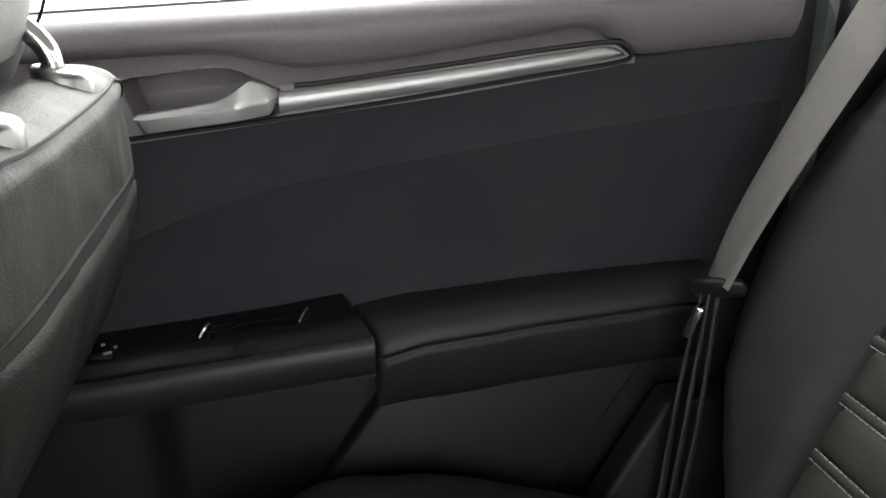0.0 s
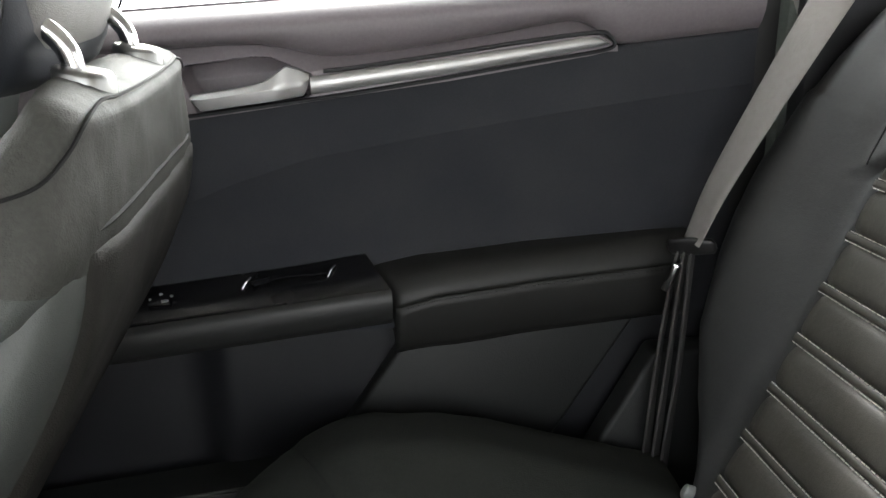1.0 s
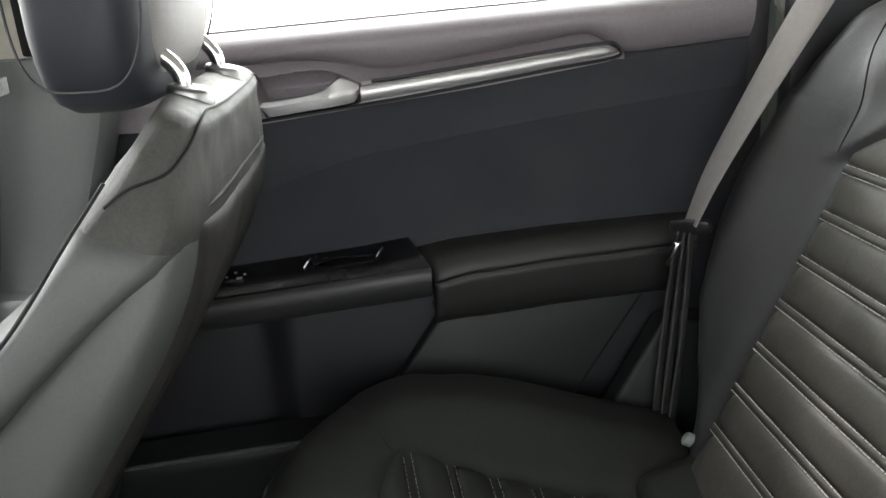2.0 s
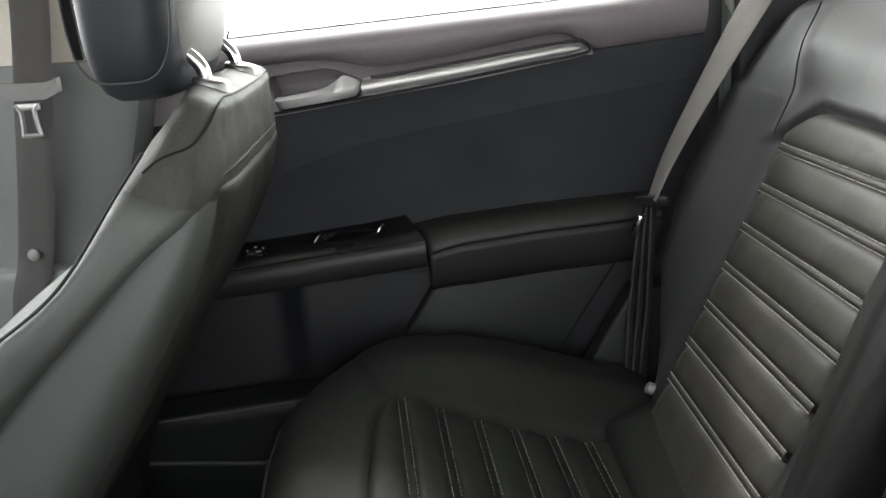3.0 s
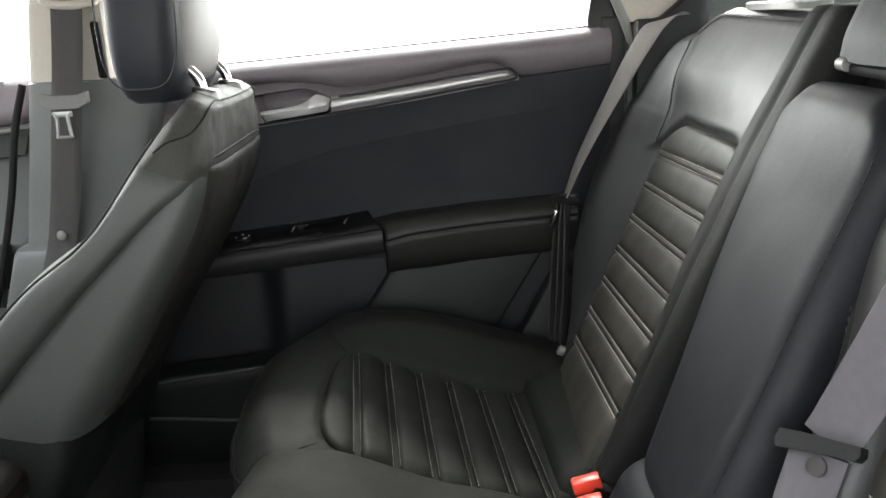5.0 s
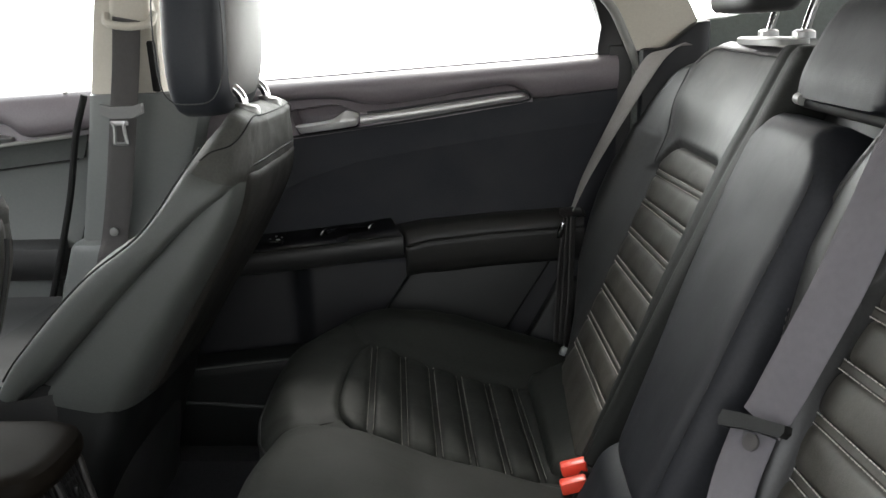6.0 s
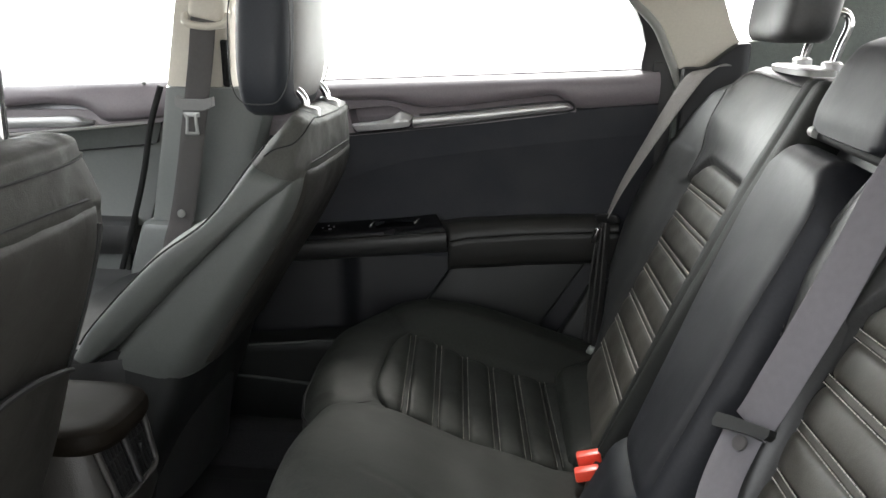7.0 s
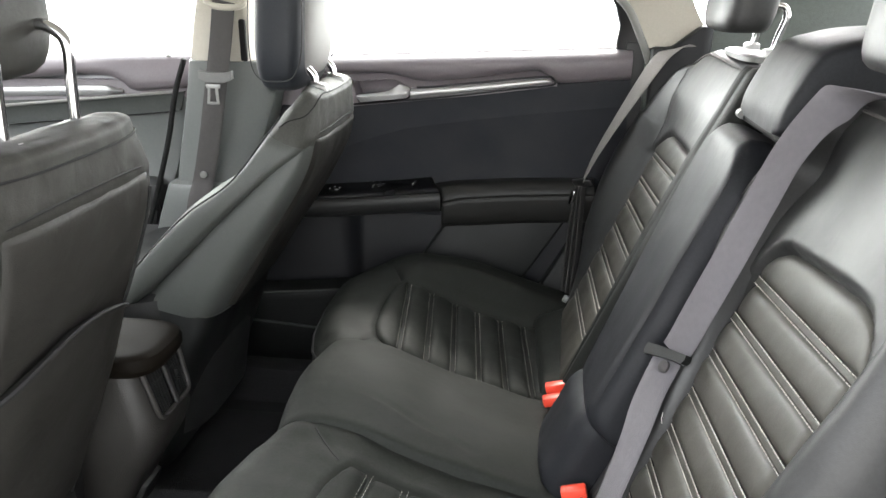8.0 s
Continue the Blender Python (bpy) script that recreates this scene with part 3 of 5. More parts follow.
def pillar_loop(xl, xr, y, z, lean=0.0):
    return [(xl, y + 0.10, z), (xl, y + 0.02, z), (xl + 0.006, y + 0.006, z), (xl + 0.016, y, z), (xr - 0.016, y + lean, z), (xr - 0.006, y + 0.006 + lean, z), (xr, y + 0.02 + lean, z), (xr, y + 0.10, z)]


part("upper_trim", loft([pillar_loop(a, b, y, z) for a, b, y, z in ((-0.463, -0.330, 0.668, 0.752), (-0.448, -0.325, 0.655, 0.82), (-0.423, -0.315, 0.632, 0.905), (-0.38, -0.28, 0.575, 1.02), (-0.35, -0.25, 0.50, 1.115))]), BEIGE, b_pillar, "beige upper pillar cover", hard=0.6)
part("lower_trim", loft([pillar_loop(a, b, y, z) for a, b, y, z in ((-0.60, -0.44, 0.650, 0.06), (-0.585, -0.41, 0.650, 0.30), (-0.548, -0.37, 0.645, 0.42), (-0.522, -0.345, 0.641, 0.494), (-0.517, -0.340, 0.644, 0.503), (-0.506, -0.335, 0.660, 0.508), (-0.498, -0.320, 0.664, 0.56), (-0.478, -0.285, 0.667, 0.67), (-0.464, -0.262, 0.664, 0.755), (-0.463, -0.260, 0.668, 0.758))]),
     PILLARLOW, b_pillar, "grey textured lower pillar cover", hard=0.6)
anchor = part("belt_anchor", loft([oval((-0.356, 0.632 - d, 0.888), (1, 0, 0.05), (0, 0, 1), rx, rz, 24, 3.5) for d, rx, rz in ((-0.02, 0.034, 0.030), (0.004, 0.034, 0.030), (0.011, 0.030, 0.026), (0.013, 0.022, 0.018))]), BEIGE, b_pillar, "beige belt height adjuster", hard=0.9)
part("belt_guide", tube([(-0.394, 0.622, 0.884), (-0.389, 0.613, 0.870), (-0.357, 0.611, 0.864), (-0.324, 0.613, 0.868), (-0.317, 0.622, 0.884)], 0.0065, 8, 24), BEIGE, anchor)
part("belt_slot", box((-0.337, 0.651, 0.80), (0.014, 0.01, 0.085), 0.004, (15, 4, 0)), PIPING, b_pillar)
front_belt = thing("front_seat_belt", (-0.40, 0.62, 0.40), "grey front seat belt hanging on the middle pillar", "seat belt")
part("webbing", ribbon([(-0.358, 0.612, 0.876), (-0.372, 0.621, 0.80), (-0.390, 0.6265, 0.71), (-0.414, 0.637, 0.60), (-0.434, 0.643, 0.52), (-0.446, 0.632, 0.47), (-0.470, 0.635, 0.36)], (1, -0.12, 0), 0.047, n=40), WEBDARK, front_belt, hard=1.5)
part("belt_slider", loft([[Vector((-0.386, 0.622, 0.730)) + Vector(q) for q in s] for s in
      [[(dx, dy, dz + 0.006 * (abs(dx) / 0.034) ** 2) for dx, dz in ((-0.034, 0.008), (-0.034, -0.008), (-0.018, -0.011), (0.018, -0.011), (0.034, -0.008), (0.034, 0.008), (0.018, 0.008), (-0.018, 0.008))] for dy in (-0.008, -0.005, 0.004)]]), SLIDER, front_belt, hard=0.6)
ring = [(-0.013, 0.012), (-0.008, 0.004), (-0.0095, -0.020), (-0.0095, -0.024), (0.0095, -0.024), (0.0095, -0.020), (0.008, 0.004), (0.013, 0.012)]
part("belt_tongue", tube([Vector((-0.3925 + a, 0.6165, 0.704 + b)) for a, b in ring], 0.0030, 6, 40), SILVER, front_belt, "bright metal belt tongue")
part("tongue_bar", box((-0.391, 0.6165, 0.713), (0.028, 0.004, 0.008), 0.001), SILVER, front_belt)
part("belt_stud", loft([oval((-0.432, 0.6385 - d, 0.528), (1, 0, 0), (0, 0, 1), r, r, 16) for d, r in ((0, 0.0075), (0.003, 0.0075), (0.0045, 0.005))]), GREYPL, front_belt)

solo("wall_far_jamb", box((0.455, 0.765, 0.42), (0.075, 0.05, 0.78), 0.004), BLACKPL, "black door jamb behind the rear door", "wall", "structure")
# ---- rear pillar, quarter window and boot side ----
solo("wall_far_pillar", loft([[(a, y, z), (b, y + 0.0 - 0.25 * (b - a) * 0.1, z), (b, y + 0.10, z), (a, y + 0.10, z)] for a, b, y, z in
     ((0.448, 0.520, 0.722, 0.800), (0.440, 0.556, 0.720, 0.830), (0.427, 0.556, 0.714, 0.848), (0.402, 0.537, 0.704, 0.88), (0.370, 0.520, 0.692, 0.92), (0.32, 0.50, 0.65, 1.00), (0.27, 0.50, 0.58, 1.12))]), BEIGE, "beige trim over the rear pillar", "pillar", "structure", hard=0.6)
solo("wall_far_quarter", prism([(0.455, 0.05), (1.0, 0.05), (1.0, 1.0), (0.80, 1.0), (0.69, 0.895), (0.625, 0.853), (0.555, 0.8465), (0.50, 0.800), (0.455, 0.798)], 0.722, 0.83, "y", 0.004), GREENTRIM, "grey-green moulded side trim beside the boot", "wall", "structure")
solo("wall_far_corner", prism([(0.462, 0.30), (0.56, 0.30), (0.575, 0.848), (0.552, 0.846), (0.500, 0.804), (0.462, 0.804)], 0.690, 0.724, "y", 0.008), DOORMID, "black trim at the foot of the rear pillar", "wall", "structure")

# ---- near side, behind and beside the camera's way ----
solo("wall_near_front", prism([(-1.45, 0.0), (-0.62, 0.0), (-0.55, 0.76), (-1.45, 0.70)], -0.68, -0.60, "y", 0.02), DOORLOW, "charcoal inner side of the closed front door", "wall", "structure")
solo("wall_near_pillar", loft([[(a, y, z), (b, y, z), (b, y - 0.08, z), (a, y - 0.08, z)] for a, b, y, z in ((-0.62, -0.52, -0.56, 0.0), (-0.54, -0.42, -0.56, 0.55), (-0.50, -0.40, -0.55, 0.80), (-0.42, -0.32, -0.40, 1.12))]), BEIGE, "beige middle pillar beside the open doorway", "pillar", "structure")
solo("wall_near_rear", prism([(0.46, 0.0), (1.0, 0.0), (1.0, 1.1), (0.42, 1.12), (0.50, 0.90), (0.56, 0.70), (0.56, 0.40)], -0.66, -0.57, "y", 0.02), BEIGE, "beige rear pillar beside the open doorway", "pillar", "structure")
solo("wall_near_quarter", prism([(0.40, 0.0), (0.99, 0.0), (0.99, 0.76), (0.62, 0.76), (0.545, 0.66), (0.47, 0.45)], -0.569, -0.545, "y", 0.006), DOORLOW, "charcoal side trim beside the rear bench", "wall", "structure")
# the open rear door through which the camera leaves, standing out beside the doorway
nd = Matrix.Translation((-0.47, -0.60, 0)) @ pose(0, 0, 0, 0, 0, -108)
open_door = prism([(0.0, 0.0), (0.72, 0.0), (0.92, 0.35), (0.95, 0.79), (0.0, 0.745)], -0.10, 0.0, "y", 0.015)
for v in open_door.verts:
    v.co = nd @ v.co
solo("wall_near_door", open_door, DOORMID, "black inner side of the opened rear door", "car door", "structure")


# ---- rear bench ----
RIBZ = [(-0.15, 0.356), (-0.06, 0.362), (-0.02, 0.360), (0.0, 0.356), (0.037, 0.346), (0.08, 0.324), (0.12, 0.309), (0.17, 0.291), (0.25, 0.272), (0.36, 0.258)]
OUTZ = [(-0.14, 0.345), (-0.06, 0.357), (0.0, 0.370), (0.03, 0.374), (0.10, 0.368), (0.15, 0.357), (0.25, 0.325), (0.35, 0.295)]
bench = thing("rear_bench", (0.1, Y0, 0.05), "black leather rear bench with stitched ribs and folded armrest", "car bench")


def side_front(d):
    """Front rim of an outer cushion, by the distance d from its inner edge."""
    return lin([(0.0, -0.088), (0.05, -0.112), (0.12, -0.128), (0.24, -0.136), (0.32, -0.134), (0.38, -0.118), (0.43, -0.083), (0.47, -0.035), (0.49, 0.01)], d)


def first_x(d):
    """Front edge of the rib panel, rounded at its corners."""
    return -0.016 + 0.034 * min(1.0, abs(d - 0.176) / 0.152) ** 4


def rib_sink(d, x):
    """Depression that holds the ribs."""
    return 0.007 * step(0.020, 0.028, d) * (1 - step(0.324, 0.334, d)) * step(first_x(d) - 0.003, first_x(d) + 0.005, x) * (1 - step(0.285, 0.30, x))


def side_z(d, x, RIB_SHIFT=0.0, inset=0.0):
    k = step(0.305, 0.40, d)
    z = lin(RIBZ, x) * (1 - k) + lin(OUTZ, x) * k
    z += 0.006 * (1 - step(0.0, 0.04, d))
    return z - rib_sink(d - inset, x - RIB_SHIFT)


def side_cushion(s):
    """s is 1 for the far seat and -1 for the near one; d runs from the inner to the outer edge."""
    y_in = Y0 + s * 0.130

    def place(u, v):
        d = 0.485 * u
        xf = side_front(d)
        x = xf + (0.335 - xf) * (v ** 1.25)
        z = side_z(d, x, 0.025 if s < 0 else 0.0, 0.035 if s < 0 else 0.0) - fall(x - xf, 0.055) - fall(0.485 - d, 0.045) - fall(d + 0.009, 0.013)
        z += 0.0016 * noise.noise((x * 26, d * 26, 3.0 * s))
        z -= 0.0030 * math.exp(-((x + 0.036 + 0.44 * (d - 0.40)) / 0.006) ** 2) * step(0.30, 0.34, d)
        z -= 0.0030 * math.exp(-((x + 0.031 - (0.8 if s < 0 else 0.55) * d) / 0.006) ** 2) * (1 - step(0.05, 0.075, d))
        return Vector((x, y_in + s * d, z))

    return place


for s in (1, -1):
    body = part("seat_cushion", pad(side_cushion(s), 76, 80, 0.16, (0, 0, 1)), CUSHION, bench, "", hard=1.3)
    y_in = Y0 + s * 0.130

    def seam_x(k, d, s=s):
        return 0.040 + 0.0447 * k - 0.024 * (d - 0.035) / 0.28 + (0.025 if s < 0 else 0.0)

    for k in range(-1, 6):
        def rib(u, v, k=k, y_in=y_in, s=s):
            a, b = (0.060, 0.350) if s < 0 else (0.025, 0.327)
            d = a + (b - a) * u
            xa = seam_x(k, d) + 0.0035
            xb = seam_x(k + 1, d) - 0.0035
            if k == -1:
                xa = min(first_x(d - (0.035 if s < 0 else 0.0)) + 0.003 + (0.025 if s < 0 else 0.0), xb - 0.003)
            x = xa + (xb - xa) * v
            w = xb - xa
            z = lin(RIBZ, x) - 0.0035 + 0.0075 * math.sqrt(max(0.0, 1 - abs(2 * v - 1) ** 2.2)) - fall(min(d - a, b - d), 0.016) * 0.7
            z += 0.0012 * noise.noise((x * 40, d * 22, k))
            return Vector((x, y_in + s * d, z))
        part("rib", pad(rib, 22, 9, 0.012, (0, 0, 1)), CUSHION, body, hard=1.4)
    for k in range(0, 6):
        for off in (-0.0042, 0.0042):
            line = [Vector((seam_x(k, d) + off, y_in + s * d, lin(RIBZ, seam_x(k, d)) + 0.0006)) for d in (steps(0.069, 0.341, 14) if s < 0 else steps(0.034, 0.318, 14))]
            part("stitching", stitches(line, (0, 0, 1), r=0.00022, length=0.004), THREAD, body)
    cover = side_cushion(s)

    def on_cover(d, x):
        xf = side_front(d)
        return cover(d / 0.485, max(0.0, (x - xf) / (0.335 - xf)) ** 0.8) + Vector((0, 0, 0.0006))

    part("panel_seam", tube([on_cover(d, -0.036 - 0.44 * (d - 0.40)) for d in steps(0.318, 0.425, 14)], 0.0011, 5, 30), PIPING, body)
    part("panel_seam", tube([on_cover(d, -0.031 + (0.8 if s < 0 else 0.55) * d) for d in steps(0.012, 0.066 if s < 0 else 0.040, 10)], 0.0011, 5, 24), PIPING, body)
    pipe = [Vector(side_cushion(s)(u, 0.012)) + Vector((-0.001, 0, 0.001)) for u in steps(0.02, 0.85, 30)]
    part("piping", tube(pipe, 0.0022, 6, 60), PIPING, body)
    front = [[(side_front(d) + 0.001, y_in + s * d, 0.32), (side_front(d) + 0.004, y_in + s * d, 0.26), (side_front(d) + 0.05, y_in + s * d, 0.08), (side_front(d) + 0.12, y_in + s * d, 0.08), (side_front(d) + 0.12, y_in + s * d, 0.30)] for d in steps(0.004, 0.48, 24)]
    part("front_face", loft(front), LEATHER, body, hard=1.2)


def centre_cushion(u, v):
    y = Y0 - 0.132 + 0.264 * u
    xf = -0.088 + 0.010 * (abs(2 * u - 1) ** 2) - 0.004
    x = xf + (0.335 - xf) * (v ** 1.2)
    z = 0.372 - 0.10 * max(0.0, (x + 0.02) / 0.33) * step(-0.06, 0.12, x) + 0.004 * (1 - (2 * u - 1) ** 2)
    z += 0.0035 * math.exp(-((u - 0.5 + 0.3 * (x - 0.1)) / 0.2) ** 2)
    z -= fall(x - xf, 0.05) + fall(min(u, 1 - u) * 0.264 + 0.003, 0.014)
    z += 0.0022 * noise.noise((x * 18, y * 18, 7)) - 0.0025 * math.exp(-((y - 0.02 + 0.28 * (x - 0.1)) / 0.004) ** 2) * step(0.0, 0.04, x) * (1 - step(0.16, 0.20, x))
    return Vector((x, y, z))


part("centre_cushion", pad(centre_cushion, 60, 60, 0.16, (0, 0, 1)), CUSHION, bench, "flat plain leather middle seat", hard=1.3)
part("centre_front", loft([[(-0.086, y, 0.33), (-0.082, y, 0.26), (-0.03, y, 0.08), (0.05, y, 0.08), (0.05, y, 0.30)] for y in steps(Y0 - 0.128, Y0 + 0.128, 8)]), LEATHER, bench, hard=1.2)

# backrests: the face is a leaning plane, h is what stands proud of it
BN, BU = Vector((-0.903, 0, 0.429)), Vector((0.429, 0, 0.903))


def back(y, z, h, shift=0.0):
    return Vector((0.466 + (z - 0.622) * 0.475 + shift, y, z)) + BN * h


def rib_edges(d_z):
    """Outer edge of the rib panel, as a distance from the middle line, by height."""
    return lin([(0.29, 0.452), (0.45, 0.462), (0.62, 0.482), (0.66, 0.482)], d_z)


def backrest(s, shift, seam_in, seam_out, arch, roll, spread, rim_step, lean, dish, soft_edge, inner, rim_h, top_line, widths):

    def arch_z(d):
        """Upper edge of the rib panel: a flat top with slanting corners."""
        return sum(lin(top_line, d + o) for o in (-0.010, -0.005, 0.0, 0.005, 0.010)) / 5

    def h_of(d, z):
        top = arch_z(d) + 0.003
        side = max(1 - step(0.158, 0.172, d), rim_step * step(rib_edges(z) - 0.004, rib_edges(z) + 0.016, d))
        within = 1 - step(rib_edges(z) - 0.004, rib_edges(z) + 0.03, d)
        h = rim_h * max(side, within * step(top - 0.001, top + 0.006, z)) - lean * max(0.0, (z - arch) / 0.16)
        h = max(h, 0.004 * step(0.31, 0.42, d) * (1 - step(arch, arch + 0.03, z)) - 0.1 * step(arch, arch + 0.03, z))
        above = within * step(arch - 0.002, arch + 0.07, z) + (1 - within) * step(arch - 0.07, arch + 0.07, z)
        swell = step(rib_edges(z) - 0.004, rib_edges(z) + spread, d)
        low = roll * lin([(0.30, 0.14), (0.38, 0.32), (0.45, 0.62), (0.55, 0.93), (0.60, 1.0)], z) * swell
        high = dish * max(0.0, min(1.0, (d - 0.165) / 0.335)) + (roll - dish) * swell
        h += low + (high - low) * above
        inside = step(0.168, 0.180, d) * (1 - step(rib_edges(z) - 0.004, rib_edges(z) + 0.004 + soft_edge, d)) * (1 - step(top - 0.003, top + 0.002, z)) * step(0.285, 0.295, z)
        return h - 0.007 * inside

    def place(u, v):
        wide = lin(widths, 0.26 + 0.560 * v)
        d = inner + (wide - inner) * u
        rim = 0.820 - 0.060 * step(0.44, 0.58, d)
        z = 0.26 + (rim - 0.26) * v
        h = h_of(d, z) - fall(wide - d, 0.038) - fall(d - inner, 0.022) - fall(rim - z, 0.024)
        h += 0.0012 * noise.noise((d * 13, z * 13, 5 * s)) + 0.0003 * noise.noise((d * 55, z * 55, 5 * s))
        return back(Y0 + s * d, z, h, shift)

    body = part("backrest", pad(place, 110, 130, 0.11, BN), LEATHER, bench, "ribbed leather backrest", hard=1.3)

    def seam_z(k, d):
        return seam_in + (seam_out - seam_in) * (d - 0.18) / 0.30 - 0.0443 * k

    for k in range(-1, 8):
        def rib(u, v, k=k):
            zm = seam_z(k, 0.33) + 0.022
            a, b = 0.176, rib_edges(zm) - 0.003
            d = a + (b - a) * u
            zl = seam_z(k, d) + 0.0034 if k < 7 else 0.272
            zh = seam_z(k - 1, d) - 0.0034
            if k == -1:
                zl = seam_z(0, d) + 0.0034
                zh = max(arch_z(d), zl + 0.002)
            z = zl + (zh - zl) * v
            h = -0.0025 + 0.0065 * math.sqrt(max(0.0, 1 - abs(2 * v - 1) ** 2.6)) - 0.7 * fall(min(d - a, b - d), 0.014)
            h += 0.0014 * noise.noise((d * 24, z * 30, k + 20 * s))
            return back(Y0 + s * d, z, h, shift)
        if k == 0:
            continue
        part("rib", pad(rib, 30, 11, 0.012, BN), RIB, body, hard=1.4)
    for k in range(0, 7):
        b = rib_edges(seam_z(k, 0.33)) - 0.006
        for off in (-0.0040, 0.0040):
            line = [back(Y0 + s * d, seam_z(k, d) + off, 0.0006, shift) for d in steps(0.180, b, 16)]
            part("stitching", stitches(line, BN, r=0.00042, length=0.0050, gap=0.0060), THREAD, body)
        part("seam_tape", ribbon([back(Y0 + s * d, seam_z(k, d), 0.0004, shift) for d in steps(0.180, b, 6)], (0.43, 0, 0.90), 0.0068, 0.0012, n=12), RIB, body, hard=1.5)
    seam = []
    for z in steps(arch - 0.035, 0.80, 28):
        d = 0.490 + 0.034 * step(0.66, 0.80, z)
        wide = lin(widths, z)
        u = (d - inner) / (wide - inner)
        rim = 0.820 - 0.060 * step(0.44, 0.58, d)
        seam.append(place(u, (z - 0.26) / (rim - 0.26)) if z < rim - 0.02 else None)
    seam = [p for p in seam if p is not None]
    part("panel_seam", tube(seam, 0.0011, 5, 60), PIPING, body)
    edge = [place(u, 0.968) + BN * 0.001 for u in steps(0.06, 0.86, 40)]
    part("piping", tube(edge, 0.0022, 6, 60), WEBDARK, body)


backrest(1, 0.0, 0.631, 0.621, 0.666, 0.056, 0.105, 0.1, 0.018, 0.022, 0.024, 0.148, 0.007,
         [(0.16, 0.645), (0.20, 0.660), (0.23, 0.667), (0.42, 0.667), (0.44, 0.660), (0.486, 0.627), (0.50, 0.615)],
         [(0.26, 0.460), (0.345, 0.500), (0.404, 0.540), (0.47, 0.572), (0.55, 0.586), (0.62, 0.588), (0.75, 0.575), (0.83, 0.556)])
backrest(-1, 0.040, 0.613, 0.629, 0.672, 0.030, 0.06, 1.0, 0.010, 0.0, 0.0, 0.118, 0.010,
         [(0.16, 0.600), (0.176, 0.620), (0.190, 0.645), (0.22, 0.658), (0.33, 0.668), (0.40, 0.673), (0.43, 0.671), (0.455, 0.661), (0.475, 0.646), (0.49, 0.625)],
         [(0.26, 0.525), (0.45, 0.545), (0.62, 0.556), (0.75, 0.553), (0.83, 0.545)])

# middle: folded armrest, hinged headrest pad above it, padded foot below
centre = bench


def centre_pad(z0, z1, y0, y1, h0, r, seed, bow=0.006, rt=0.03):
    def place(u, v):
        y, z = y0 + (y1 - y0) * u, z0 + (z1 - z0) * v
        h = h0 + bow * (1 - (2 * u - 1) ** 2) - fall(min(u, 1 - u) * abs(y1 - y0), r) - fall(min(v, 1 - v) * (z1 - z0), rt)
        h += 0.0016 * noise.noise((y * 20, z * 20, seed))
        return back(y, z, h)
    return place


def armrest(u, v):
    """Folded armrest, narrower towards its foot, with well-rounded upper corners."""
    z = 0.375 + 0.371 * v
    y0 = lin([(0.375, -0.062), (0.69, -0.032), (0.746, -0.018)], z)
    y1 = lin([(0.375, 0.092), (0.48, 0.128), (0.56, 0.160), (0.66, 0.186), (0.746, 0.188)], z)
    corner = 0.028 * max(0.0, abs(2 * u - 1) - 0.62) / 0.38 * step(0.80, 1.0, v)
    y = y0 + (y1 - y0) * u
    h = 0.030 + 0.006 * (1 - (2 * u - 1) ** 2) - fall(min(u, 1 - u) * (y1 - y0), 0.026) - fall(min(v, 1 - v) * 0.371, 0.030)
    h += 0.0018 * noise.noise((y * 16, z * 11, 1))
    return back(y, z - corner, h)


part("armrest", pad(armrest, 50, 76, 0.10, BN), ARMLEATHER, centre, "folded leather armrest", hard=1.3)
part("armrest_stitching", stitches([armrest(0.06, v) + BN * 0.0004 for v in steps(0.10, 0.92, 24)], BN), PIPING, centre)
HEADPAD = [(0.508, 0.768), (0.512, 0.790), (0.524, 0.818), (0.538, 0.846), (0.556, 0.864), (0.604, 0.876), (0.650, 0.882), (0.700, 0.884), (0.716, 0.870), (0.712, 0.800), (0.600, 0.768), (0.530, 0.762)]
loops = []
for y, k in ((-0.060, 0.80), (-0.0585, 0.88), (-0.053, 0.95), (-0.040, 0.99), (-0.01, 1.0), (0.04, 1.004), (0.085, 1.0), (0.115, 0.99), (0.128, 0.95), (0.1335, 0.88), (0.135, 0.80)):
    ring_xz = curve([(x, 0, z) for x, z in HEADPAD] + [(HEADPAD[0][0], 0, HEADPAD[0][1])], 49)[:-1]
    loops.append([(0.612 + (q.x - 0.612) * (1 - (1 - k) * 0.45), y, 0.822 + (q.z - 0.822) * k) for q in ring_xz])
part("headrest_pad", crumple(loft(loops), 0.0012, 24, 2), ARMLEATHER, centre, "folded leather headrest pad", hard=1.3)
part("foot_pad", pad(centre_pad(0.262, 0.395, -0.045, 0.130, 0.030, 0.03, 3, 0.010, 0.035), 40, 26, 0.10, BN), ARMLEATHER, centre, "", hard=1.3)
part("back_board", pad(centre_pad(0.27, 0.83, -0.065, 0.245, -0.035, 0.01, 4, 0.0), 20, 30, 0.06, BN), BLACKPL, centre)
bar = part("hinge_bar", tube([back(-0.05, 0.757, 0.002), back(0.120, 0.757, 0.014)], 0.0060, 12), PIPING, centre)
part("hinge_cap", tube([back(0.112, 0.757, 0.021), back(0.124, 0.757, 0.022)], 0.0060, 14), GREYPL, bar, "pale metal hinge end")


